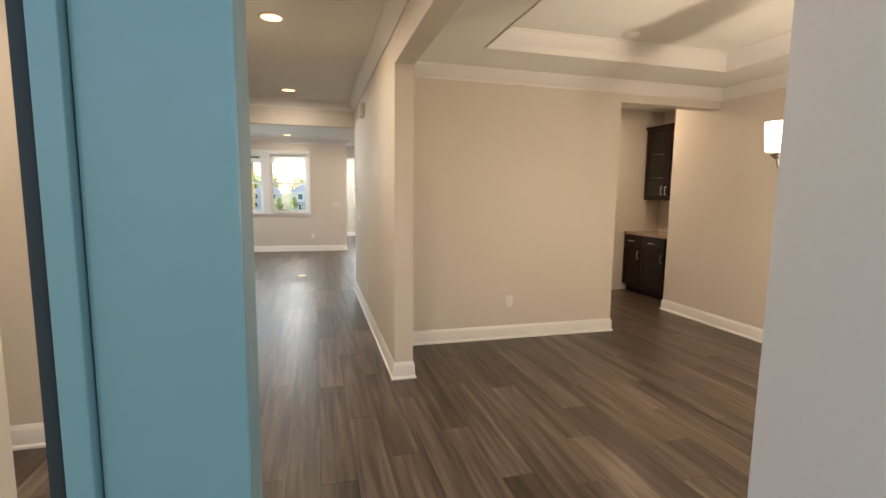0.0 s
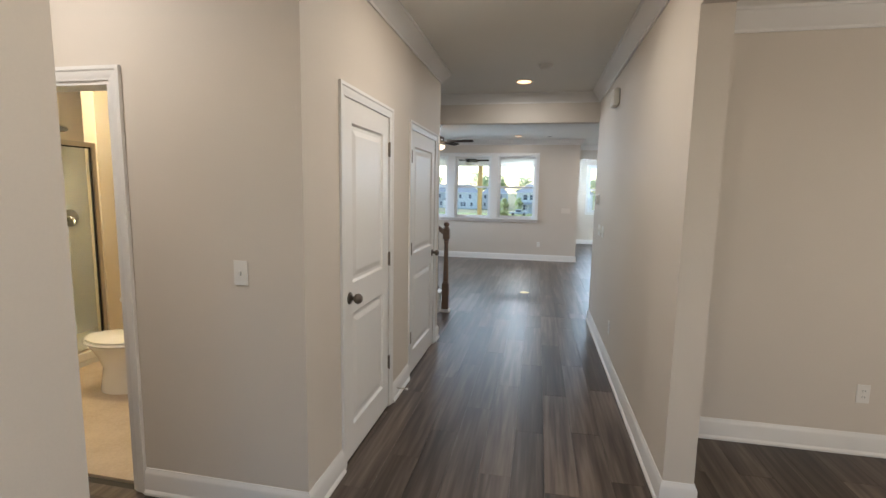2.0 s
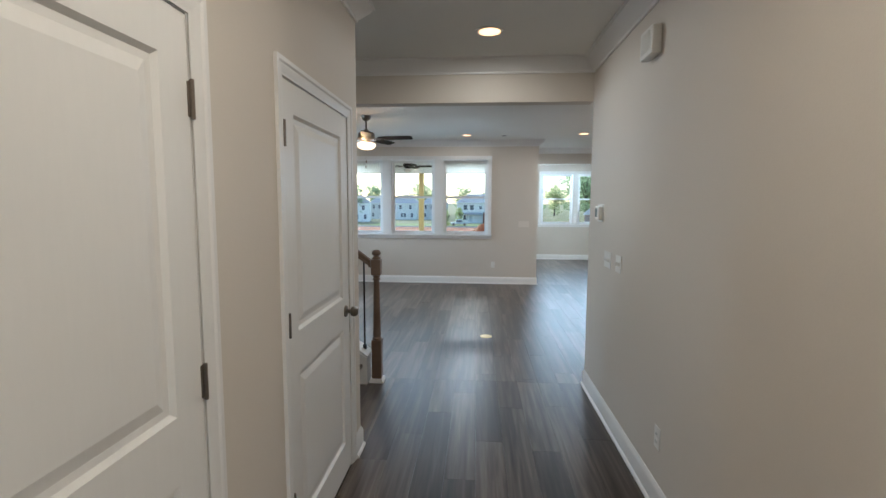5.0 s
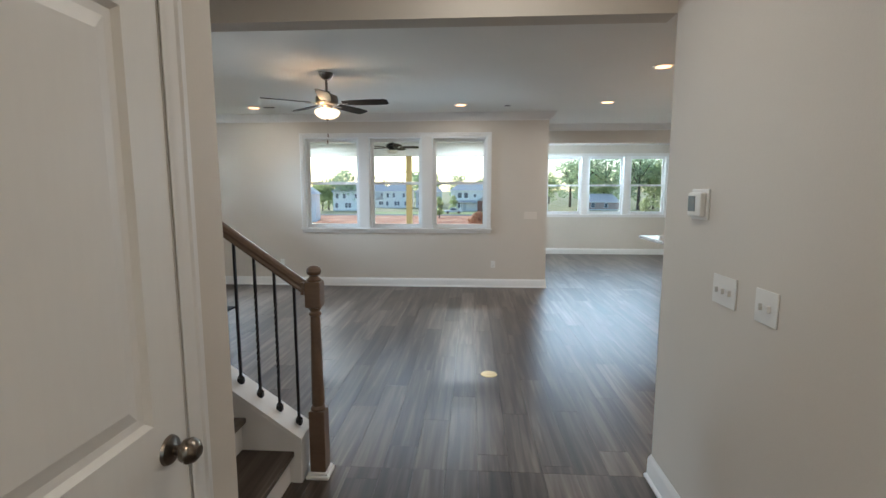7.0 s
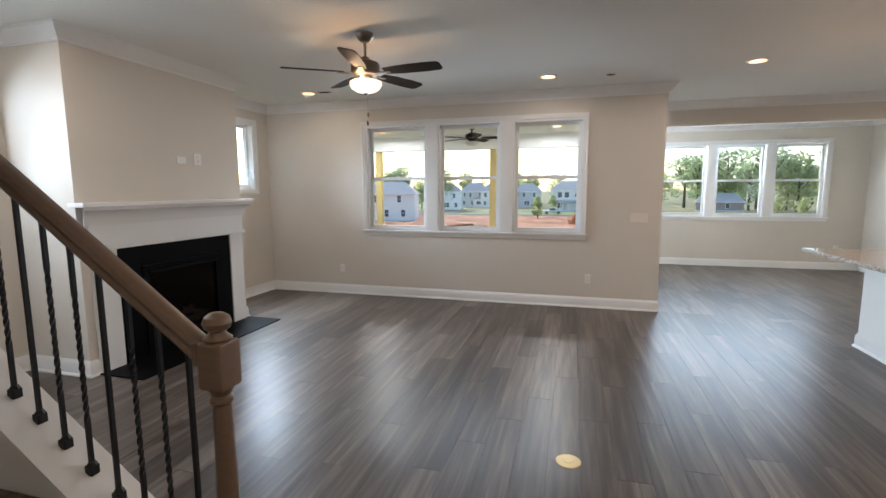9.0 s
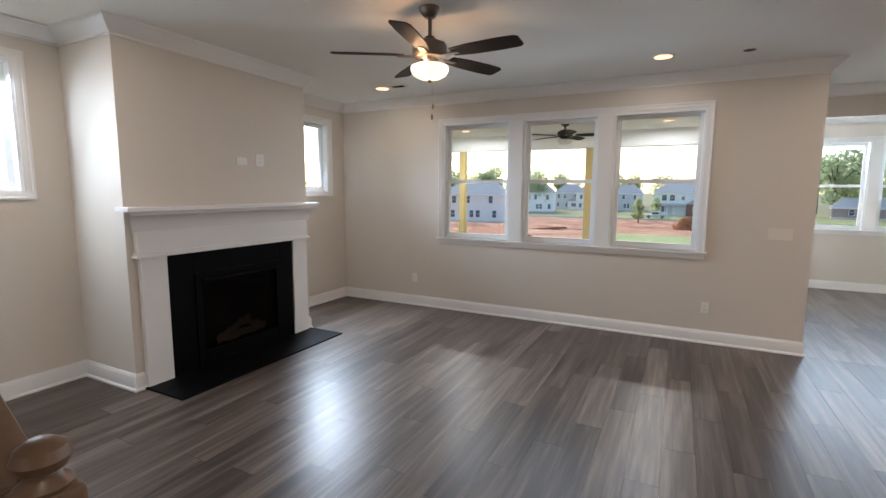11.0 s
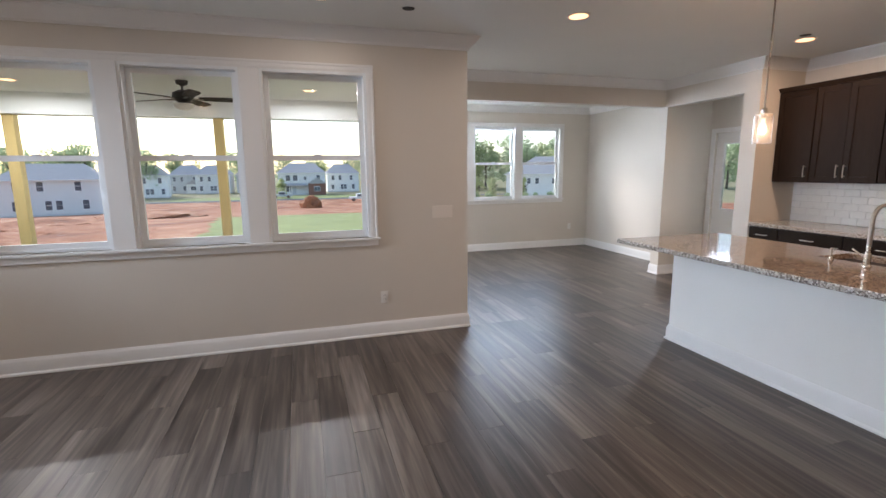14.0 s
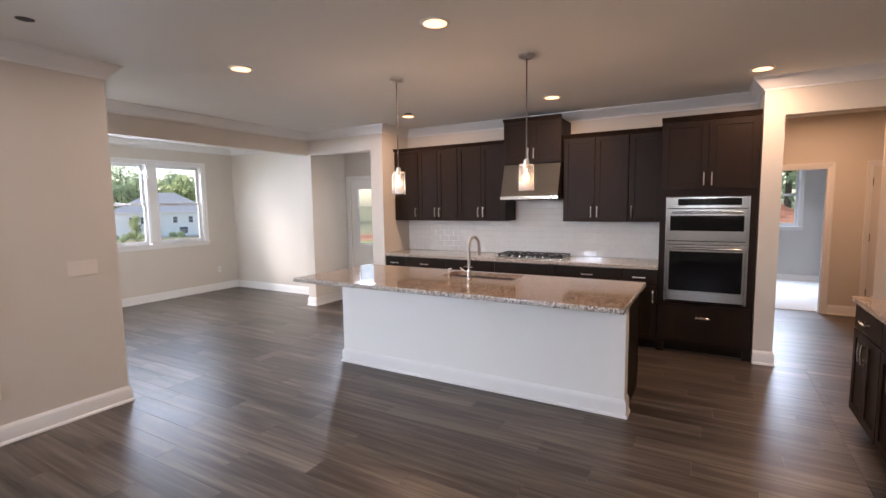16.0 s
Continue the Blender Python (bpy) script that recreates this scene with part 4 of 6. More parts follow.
plate("outlet", at_wall("+x", -3.75, 9.62, 1.81), "white duplex outlet above the mantel", "outlet", 0.115, 0.07, "none")
plate("media_plate", at_wall("+x", -3.75, 9.83, 1.83), "white television wiring plate above the mantel", "wall plate", 0.095, 0.115, "outlet")
for yy in (10.9, 9.05, 8.42):
    plate("outlet", at_wall("-x", KB - 0.013, yy, 1.15), "white duplex outlet set in subway tile", "outlet", kind="outlet")

th = thing("thermostat", "white wall thermostat with a grey screen", "thermostat", at=at_wall("-x", HR, 6.57, 1.495))
part("wall_plate", boxes((-0.075, 0.075, -0.008, 0, -0.065, 0.065), bev=0.004), PLASTIC, th)
bd0 = part("body", boxes((-0.058, 0.058, -0.032, -0.008, -0.05, 0.05), bev=0.006), PLASTIC, th)
part("screen", boxes((-0.048, 0.012, -0.0345, -0.031, -0.03, 0.036), bev=0.001), GREYP, bd0)
al = thing("door_chime", "white plastic door chime box high on the wall", "door chime", at=at_wall("-x", HR, 5.59, 2.42))
part("body", boxes((-0.09, 0.09, -0.055, 0, -0.075, 0.075), bev=0.012), PLASTIC, al)
part("grille", boxes(*[(-0.06 + 0.018 * k, -0.052 + 0.018 * k, -0.057, -0.054, -0.05, 0.05) for k in range(7)]), PLASTIC, al)
fo = thing("floor_outlet", "round yellow brass floor outlet cover", "floor outlet", at=pose(0.014, 8.33, 0.001))
part("cover", turned([(0.0, 0.005), (0.058, 0.005), (0.068, 0.003), (0.070, 0.0)], seg=32), BRASS, fo)
part("lid", turned([(0.0, 0.0075), (0.026, 0.007), (0.027, 0.005)], seg=24), BRASS, fo)
ds = thing("door_stop", "nickel rod door stop on the hall baseboard", "door stop", at=pose(HL + 0.015, 4.27, 0.07))
part("rod", tube(bmesh.new(), [(0, 0, 0), (0.07, 0, 0)], 0.004), NICKEL, ds)
part("tip", tube(bmesh.new(), [(0.07, 0, 0), (0.085, 0, 0)], 0.008), PLASTIC, ds)

# ---- stairs ----
RISE, RUN, NOSE0, SY0, SY1 = 0.181, 0.2535, -1.075, 5.767, 6.775
st = thing("staircase", "staircase with brown plank treads and white risers", "staircase", kind="")
for k in range(11):
    x1 = NOSE0 - RUN * k
    z1 = RISE * (k + 1)
    part("riser", boxes((x1 - 0.045, x1 - 0.028, SY0, SY1, z1 - RISE + (0.0 if k == 0 else 0.002), z1 - 0.03)), TRIM, st, "", False)
    part("tread", boxes((x1 - RUN - 0.045, x1, SY0, SY1, z1 - 0.03, z1), bev=0.006), PLANK, st, "grey-brown plank tread with a rounded nosing")
SL = RISE / RUN


def slope_bm(x0, x1, y0, y1, z_at0, thick, to_floor=False):
    bm = bmesh.new()
    vs = []
    for y in (y0, y1):
        za, zb = z_at0, z_at0 + (x0 - x1) * SL
        vs.append([bm.verts.new(p) for p in ((x0, y, 0.0 if to_floor else za - thick), (x1, y, 0.0 if to_floor else zb - thick), (x1, y, zb), (x0, y, za))])
    a, c = vs
    bm.faces.new(a[::-1])
    bm.faces.new(c)
    for i in range(4):
        j = (i + 1) % 4
        bm.faces.new((a[i], a[j], c[j], c[i]))
    return bm


part("stringer", slope_bm(-1.04, -3.9, SY1 + 0.001, 6.926, 0.230, 0, True), TRIM, st, "white closed stringer wall", False)
part("stringer_cap", slope_bm(-1.03, -3.9, SY1 - 0.012, 6.942, 0.257, 0.022), TRIM, st, "white cap board under the balusters", False)
part("skirt", slope_bm(-1.0, -3.9, SY0 - 0.003, SY0 + 0.012, 0.38, 0.30), TRIM, st, "", False)
NX, NYY = -0.967, 6.862
nw = thing("newel_post", "brown stained turned newel post at the stair foot", "newel post", at=pose(NX, NYY, 0))
part("base_trim", boxes((-0.062, 0.062, -0.062, 0.062, 0, 0.02), (-0.055, 0.055, -0.055, 0.055, 0.02, 0.035), bev=0.004), TRIM, nw, "white base moulding round the post")
part("lower_block", boxes((-0.043, 0.043, -0.043, 0.043, 0.035, 0.38), bev=0.006), RAILW, nw)
part("turned_shaft", turned([(0.040, 0.375), (0.042, 0.39), (0.032, 0.405), (0.036, 0.425), (0.034, 0.45), (0.026, 0.88), (0.025, 0.895), (0.033, 0.905), (0.033, 0.915), (0.026, 0.925), (0.034, 0.94), (0.036, 0.95)]), RAILW, nw)
part("upper_block", boxes((-0.043, 0.043, -0.043, 0.043, 0.945, 1.085), bev=0.012), RAILW, nw)
part("ball_cap", turned([(0.036, 1.083), (0.04, 1.092), (0.026, 1.104), (0.022, 1.112), (0.034, 1.120), (0.040, 1.136), (0.034, 1.153), (0.020, 1.163), (0.0, 1.166)]), RAILW, nw)
hr = thing("handrail", "brown stained oak handrail rising along the stairs", "handrail")
part("rail", run(bmesh.new(), [(-0.030, 0.0), (0.030, 0.0), (0.034, 0.012), (0.028, 0.026), (0.033, 0.042), (0.026, 0.058), (0.010, 0.066), (-0.010, 0.066), (-0.026, 0.058), (-0.033, 0.042), (-0.028, 0.026), (-0.034, 0.012)], (NX - 0.04, NYY, 1.012), (-3.9, NYY, 1.012 + SL * (3.9 + NX - 0.04)), (0, 1, 0)), RAILW, hr)
part("end_fitting", boxes((NX - 0.062, NX - 0.0435, NYY - 0.038, NYY + 0.038, 1.015, 1.082), bev=0.004), RAILW, hr)


def bar_mesh(z0, z1, twist):
    """A square iron bar, twisted in the middle."""
    bm = bmesh.new()
    n = 44 if twist else 1
    rings = []
    for i in range(n + 1):
        f = i / n
        a = 0.0
        if twist:
            a = min(max((f - 0.22) / 0.5, 0), 1) * 6 * math.pi
        z = z0 + (z1 - z0) * f
        rings.append([bm.verts.new((0.0088 * math.cos(a + math.pi / 4 + k * math.pi / 2), 0.0088 * math.sin(a + math.pi / 4 + k * math.pi / 2), z)) for k in range(4)])
    for a, c in zip(rings, rings[1:]):
        for k in range(4):
            bm.faces.new((a[k], a[(k + 1) % 4], c[(k + 1) % 4], c[k]))
    bm.faces.new(rings[-1])
    return bm


def baluster(twist):
    b = thing("baluster", "black wrought iron %s baluster with a square shoe" % ("twisted" if twist else "plain"), "baluster", "stair balusters")
    part("bar", bar_mesh(0.0, 0.81, twist), IRON, b, "", False)
    bm = boxes((-0.015, 0.015, -0.015, 0.015, -0.012, 0.022), bev=0.003)
    lathe(bm, [(0.020, 0.020), (0.011, 0.034)], seg=4)
    part("shoe", bm, IRON, b, "", False)
    return b


bals = [baluster(False), baluster(True)]
for k in range(25):
    x = -1.076 - 0.1050 * k
    z = 0.257 + (-1.03 - x) * SL + 0.008
    m = pose(x, NYY, z)
    kind = 1 if k % 3 else 0
    if k < 2:
        bals[kind].matrix_world = m
    else:
        copy_thing(bals[kind], m)

# ---- fireplace ----
fp = thing("fireplace", "white mantel fireplace with black slate surround and gas firebox", "fireplace")
FX = -3.75
part("leg", boxes((FX, FX + 0.045, 8.62, 8.828, 0, 1.03), bev=0.004), TRIM, fp, "white mantel leg")
part("leg", boxes((FX, FX + 0.045, 10.185, 10.385, 0, 1.03), bev=0.004), TRIM, fp, "white mantel leg")
part("frieze", boxes((FX, FX + 0.055, 8.60, 10.39, 1.03, 1.29), bev=0.003), TRIM, fp, "white mantel frieze board")
part("moulding", boxes((FX, FX + 0.075, 8.58, 10.41, 1.028, 1.05), (FX, FX + 0.066, 8.59, 10.40, 1.05, 1.068), bev=0.004), TRIM, fp)
mp0 = [(0, -0.150), (0.058, -0.150), (0.063, -0.128), (0.072, -0.095), (0.090, -0.060), (0.116, -0.034), (0.134, -0.026), (0.140, 0), (0, 0)]
cm = run(bmesh.new(), mp0, (FX, 8.60, 1.383), (FX, 10.39, 1.383), (1, 0, 0), 0.62, 0.55)
part("bed_moulding", cm, TRIM, fp)
part("shelf", boxes((FX, FX + 0.165, 8.49, 10.47, 1.383, 1.418), bev=0.006), TRIM, fp, "white mantel shelf")
for y0, y1, z0 in ((8.828, 9.058, 0.012), (10.012, 10.185, 0.012), (9.06, 10.01, 0.842)):
    part("surround_slab", boxes((FX, FX + 0.030, y0, y1, z0, 1.028), bev=0.001), SLATE, fp, "black slate surround", False)
part("hearth", boxes((FX + 0.002, -3.28, 8.60, 10.44, 0.0, 0.014), bev=0.003), SLATE, fp, "black slate hearth slab")
fb = part("firebox_frame", boxes((FX, FX + 0.045, 9.06, 9.12, 0.014, 0.84), (FX, FX + 0.045, 9.95, 10.01, 0.014, 0.84), (FX, FX + 0.045, 9.12, 9.95, 0.79, 0.84), (FX, FX + 0.04, 9.12, 9.95, 0.014, 0.15), bev=0.003), BLACKM, fp)
for k in range(4):
    part("louver", boxes((FX + 0.038, FX + 0.046, 9.14, 9.93, 0.035 + 0.028 * k, 0.052 + 0.028 * k)), BLACKM, fb)
part("hood_strip", boxes((FX + 0.04, FX + 0.075, 9.11, 9.96, 0.765, 0.785), bev=0.003), BLACKM, fb)
# thin near-black plate on the wall face, behind the fire glass
part("firebox", boxes((FX - 0.0, FX + 0.004, 9.12, 9.95, 0.15, 0.79)), FIREBRICK, fp, "near-black firebox back", False)
part("glass_front", boxes((FX + 0.034, FX + 0.037, 9.12, 9.95, 0.15, 0.79)), FIREG, fp, "dark glass fire screen", False)
for (y0, z0), (y1, z1), r in (((9.25, 0.20), (9.80, 0.22), 0.014), ((9.35, 0.24), (9.62, 0.34), 0.012), ((9.72, 0.25), (9.48, 0.33), 0.011), ((9.28, 0.22), (9.45, 0.27), 0.012)):
    lb = tube(bmesh.new(), [(0, y0 + (y1 - y0) * k / 8, z0 + (z1 - z0) * k / 8 + 0.012 * math.sin(k * 1.9)) for k in range(9)], r * 2.6, 9)
    for v in lb.verts:
        v.co.x = FX + 0.019 + v.co.x * 0.34 * (1 + 0.25 * noise.noise(v.co * 22))
    part("log", lb, LOGM, fp, "charred ceramic gas log")


# ---- kitchen ----
def shaker(owner, name, x0, x1, z0, z1, y, handle=None, stile=0.058):
    """A framed cabinet front in local x, z with a sunk panel; handle: (x, z, upright)."""
    f = part(name, boxes((x0, x0 + stile, y - 0.020, y, z0, z1), (x1 - stile, x1, y - 0.020, y, z0, z1), (x0 + stile, x1 - stile, y - 0.020, y, z0, z0 + stile), (x0 + stile, x1 - stile, y - 0.020, y, z1 - stile, z1), bev=0.0018), ESP, owner)
    part("panel", boxes((x0 + stile, x1 - stile, y - 0.011, y - 0.002, z0 + stile, z1 - stile)), ESP, f, "", False)
    if handle:
        pull(f, *handle, y - 0.020)
    return f


def pull(owner, x, z, upright, y, n=0.065):
    d = (0, 0, n) if upright else (n, 0, 0)
    c = Vector((x, y - 0.028, z))
    bm = tube(bmesh.new(), [c - Vector(d), c - Vector(d) * 0.5 + Vector((0, -0.004, 0)), c + Vector((0, -0.006, 0)), c + Vector(d) * 0.5 + Vector((0, -0.004, 0)), c + Vector(d)], 0.006)
    for s in (-0.8, 0.8):
        e = c + Vector(d) * s
        tube(bm, [e, e + Vector((0, 0.028, 0))], 0.005)
    part("handle", bm, NICKEL, owner, "satin nickel bar pull")


def upper(m, w, z0, z1, doors, label, depth=0.33, hinge_left=True, name="wall_cabinet"):
    c = thing(name, label, "cabinet", "dark kitchen wall cabinets", at=m)
    part("body", boxes((0.001, w - 0.001, 0, depth, z0, z1), bev=0.001), ESP, c)
    g = 0.006
    if doors == 2:
        shaker(c, "door", g, w / 2 - 0.002, z0 + g, z1 - g, 0, (w / 2 - 0.035, z0 + 0.12, True))
        shaker(c, "door", w / 2 + 0.002, w - g, z0 + g, z1 - g, 0, (w / 2 + 0.035, z0 + 0.12, True))
    else:
        shaker(c, "door", g, w - g, z0 + g, z1 - g, 0, (w - 0.04 if hinge_left else 0.04, z0 + 0.12, True))
    part("top_moulding", run(bmesh.new(), [(0, 0), (0.022, 0), (0.026, 0.012), (0.045, 0.036), (0.048, 0.045), (0, 0.045)], (0.0, 0.0, z1), (w, 0.0, z1), (0, -1, 0)), ESP, c)
    return c


UF = 4.80                                 # front of the wall cabinets
E = lambda y, x=UF: pose(x, y, 0, 0, 0, -90)
upper(E(11.865), 0.415, 1.38, 2.375, 1, "single dark espresso wall cabinet beside the window stub")
upper(E(11.45), 0.64, 1.38, 2.375, 2, "dark espresso two-door wall cabinet")
upper(E(10.81), 0.715, 1.38, 2.375, 2, "dark espresso two-door wall cabinet beside the hood")
upper(E(9.352), 0.752, 1.38, 2.375, 2, "dark espresso two-door wall cabinet beside the hood")
upper(E(8.60), 0.345, 1.38, 2.375, 1, "single dark espresso wall cabinet beside the ovens", hinge_left=False)
hc = upper(E(10.095, 4.72), 0.74, 2.10, 2.615, 2, "dark espresso cabinet above the range hood", 0.42)

hood = thing("range_hood", "brushed stainless steel tapered range hood", "range hood", at=E(10.095, 4.72))
bm = bmesh.new()
pts = [(0.0, 2.098), (0.42, 2.098), (0.42, 1.70), (-0.13, 1.70)]
ra = [[bm.verts.new((x, y, z)) for y, z in pts] for x in (0.006, 0.734)]
bm.faces.new(ra[0])
bm.faces.new(ra[1][::-1])
for i in range(4):
    bm.faces.new((ra[0][i], ra[0][(i + 1) % 4], ra[1][(i + 1) % 4], ra[1][i]))
part("canopy", bm, STEEL, hood, "", False)
part("lip", boxes((0.0, 0.74, -0.135, 0.42, 1.655, 1.70), bev=0.003), STEEL, hood)
part("filter", boxes((0.05, 0.69, -0.08, 0.36, 1.648, 1.655)), BLACKM, hood, "", False)


def base_unit(m, w, label, doors, depth=0.60, drawer=True, false_front=False):
    c = thing("base_cabinet", label, "cabinet", "dark kitchen base cabinets", at=m)
    part("body", boxes((0.001, w - 0.001, 0, depth, 0.10, 0.88)), ESP, c, "", False)
    part("toe_kick", boxes((0.0, w, 0.07, depth - 0.01, 0.0, 0.10)), ESP, c, "", False)
    g = 0.006
    ztop = 0.70 if drawer else 0.872
    if drawer:
        d = part("drawer", boxes((g, w - g, -0.02, 0, 0.712, 0.870), bev=0.003), ESP, c)
        if not false_front:
            pull(d, w / 2, 0.79, False, -0.02)
    if doors == 2:
        shaker(c, "door", g, w / 2 - 0.002, 0.108, ztop, 0, (w / 2 - 0.035, ztop - 0.11, True))
        shaker(c, "door", w / 2 + 0.002, w - g, 0.108, ztop, 0, (w / 2 + 0.035, ztop - 0.11, True))
    elif doors == 1:
        shaker(c, "door", g, w - g, 0.108, ztop, 0, (w - 0.04, ztop - 0.11, True))
    return c


BF = 4.53
for y0, w, n, ff in ((11.865, 0.355, 1, False), (11.51, 0.65, 2, False), (10.86, 0.72, 2, False), (10.14, 0.78, 2, True), (9.36, 0.75, 2, False), (8.61, 0.365, 1, False)):
    base_unit(E(y0, BF), w, "dark espresso base cabinet under the cooktop" if ff else "dark espresso base cabinet with a drawer", n, 0.615, True, ff)
tagged(part("worktop", boxes((4.49, KB - 0.002, 8.247, 11.868, 0.881, 0.92), bev=0.004), granite("speckled_grey_granite", [(0.16, (0.05, 0.042, 0.036)), (0.34, (0.22, 0.17, 0.13)), (0.55, (0.42, 0.36, 0.30)), (0.8, (0.62, 0.58, 0.52))], 150)), "polished speckled granite worktop on the base cabinets", "worktop")

ct = thing("cooktop", "black gas cooktop with iron grates", "cooktop", at=pose(4.83, 9.74, 0.921))
part("tray", boxes((-0.26, 0.24, -0.43, 0.43, 0.0, 0.014), bev=0.004), STEEL, ct, "stainless steel tray")
for gy in (-0.285, 0.0, 0.285):
    bm = boxes(*[(-0.16, 0.22, gy - 0.13 + k * 0.0866 - 0.006, gy - 0.13 + k * 0.0866 + 0.006, 0.032, 0.046) for k in range(4)], *[(x - 0.006, x + 0.006, gy - 0.135, gy + 0.135, 0.028, 0.040) for x in (-0.155, 0.03, 0.215)], *[(x - 0.008, x + 0.008, y - 0.008, y + 0.008, 0.012, 0.034) for x in (-0.15, 0.21) for y in (gy - 0.12, gy + 0.12)])
    part("grate", bm, IRON, ct, "", False)
for bx, by in ((-0.06, -0.28), (0.13, -0.28), (0.04, 0.0), (-0.06, 0.28), (0.13, 0.28)):
    part("burner", turned([(0.045, 0.012), (0.045, 0.022), (0.03, 0.027), (0.0, 0.028)], bx, by, 20), IRON, ct)
for k in range(5):
    part("knob", turned([(0.019, 0.014), (0.017, 0.038), (0.0, 0.039)], -0.215, -0.20 + 0.10 * k, 16), STEEL, ct, "steel control knob")

# oven tower
ot = thing("oven_cabinet", "tall dark espresso cabinet housing the double oven", "cabinet", at=E(8.245, BF))
TW = 0.865
part("body", boxes((0.001, 0.07, 0, 0.61, 0.0, 2.42), (TW - 0.07, TW - 0.001, 0, 0.61, 0.0, 2.42), (0.07, TW - 0.07, 0, 0.61, 1.66, 2.42), (0.07, TW - 0.07, 0, 0.61, 0.10, 0.555), (0.07, TW - 0.07, 0.10, 0.61, 0.0, 0.10)), ESP, ot, "", False)
shaker(ot, "door", 0.012, TW / 2 - 0.002, 1.73, 2.41, 0, (TW / 2 - 0.035, 1.83, True))
shaker(ot, "door", TW / 2 + 0.002, TW - 0.012, 1.73, 2.41, 0, (TW / 2 + 0.035, 1.83, True))
dd = part("drawer", boxes((0.012, TW - 0.012, -0.02, 0, 0.14, 0.53), bev=0.003), ESP, ot)
pull(dd, TW / 2, 0.40, False, -0.02)
part("top_moulding", run(bmesh.new(), [(0, 0), (0.022, 0), (0.026, 0.012), (0.045, 0.036), (0.048, 0.045), (0, 0.045)], (0, 0, 2.42), (TW, 0, 2.42), (0, -1, 0)), ESP, ot)

ov = thing("double_oven", "stainless steel wall oven with microwave above", "oven", at=E(8.245, BF))
X0, X1 = 0.072, TW - 0.072
part("chassis", boxes((X0, X1, 0.0, 0.5, 0.558, 1.655)), BLACKM, ov, "", False)
for tx in (X0, X1):
    part("side_trim", boxes((tx - 0.012, tx + 0.012, -0.012, 0, 0.558, 1.655)), STEEL, ov, "", False)
cp = part("control_panel", boxes((X0 + 0.012, X1 - 0.012, -0.022, 0, 1.535, 1.65), bev=0.003), STEEL, ov)
part("display", boxes((X0 + 0.10, X1 - 0.06, -0.0245, -0.021, 1.565, 1.635)), BLACKG, cp, "black glass display", False)


def oven_door(z0, z1, name):
    d = part(name, boxes((X0 + 0.012, X1 - 0.012, -0.035, 0, z0, z1), bev=0.004), STEEL, ov)
    part("door_glass", boxes((X0 + 0.034, X1 - 0.034, -0.0375, -0.034, z0 + 0.105, z1 - 0.068), bev=0.001), BLACKG, d, "black oven door glass")
    h = tube(bmesh.new(), [(X0 + 0.05, -0.075, z1 - 0.035), (X1 - 0.05, -0.075, z1 - 0.035)], 0.011, 12)
    for x in (X0 + 0.08, X1 - 0.08):
        tube(h, [(x, -0.075, z1 - 0.035), (x, -0.034, z1 - 0.035)], 0.008)
    part("handle", h, STEEL, d)
    return d


oven_door(1.20, 1.53, "microwave_door")
part("divider", boxes((X0 + 0.012, X1 - 0.012, -0.02, 0, 1.165, 1.195)), STEEL, ov, "", False)
oven_door(0.575, 1.16, "oven_door")

# island
isl = thing("kitchen_island", "white panelled kitchen island with dark cabinets behind", "kitchen island")
part("knee_wall", boxes((2.664, 2.80, 8.280, 11.03, 0, 0.88)), ISLE, isl, "white painted island wall", False)
part("body", boxes((2.80, 3.34, 8.296, 10.10, 0.10, 0.88), (2.80, 3.34, 10.10, 11.02, 0.10, 0.60)), ESP, isl, "dark espresso cabinet body", False)
part("end_panel", boxes((2.802, 3.345, 8.282, 8.296, 0.0, 0.88), bev=0.002), ESP, isl)
part("support", boxes((2.80, 2.84, 10.10, 11.02, 0.60, 0.88)), ESP, isl, "", False)
for (p0, p1, o, a, c) in (((2.664, 8.280), (2.664, 11.03), (-1, 0, 0), 1, 1), ((2.664, 8.280), (2.80, 8.280), (0, -1, 0), 1, 0), ((2.664, 11.03), (2.80, 11.03), (0, 1, 0), 1, 0)):
    part("baseboard", run(bmesh.new(), BASE, (*p0, 0), (*p1, 0), o, a, c), TRIM, isl)
for k in range(4):
    shy = 10.98 - k * 0.68
    fr = part("door", boxes((3.341, 3.36, shy - 0.66, shy, 0.11, 0.60), bev=0.002), ESP, isl)
SX0, SX1, SY_0, SY_1 = 2.99, 3.32, 9.30, 10.05
itop = thing("island_worktop", "polished speckled brown granite island worktop", "worktop")
part("slab", boxes((2.246, SX0, 8.240, 11.265, 0.881, 0.92), (SX1, 3.389, 8.240, 11.265, 0.881, 0.92), (SX0, SX1, 8.240, SY_0, 0.881, 0.92), (SX0, SX1, SY_1, 11.265, 0.881, 0.92)), GRAN, itop, "", False)
eb = bmesh.new()
for p0, p1, o in (((2.246, 8.240, 0.9005), (2.246, 11.265, 0.9005), (-1, 0, 0)), ((3.389, 8.240, 0.9005), (3.389, 11.265, 0.9005), (1, 0, 0)), ((2.246, 8.240, 0.9005), (3.389, 8.240, 0.9005), (0, -1, 0)), ((2.246, 11.265, 0.9005), (3.389, 11.265, 0.9005), (0, 1, 0))):
    run(eb, [(0, -0.0195), (0.004, -0.0185), (0.006, -0.010), (0.0065, 0), (0.006, 0.010), (0.004, 0.0175), (0, 0.0195)], p0, p1, o, 1, 1)
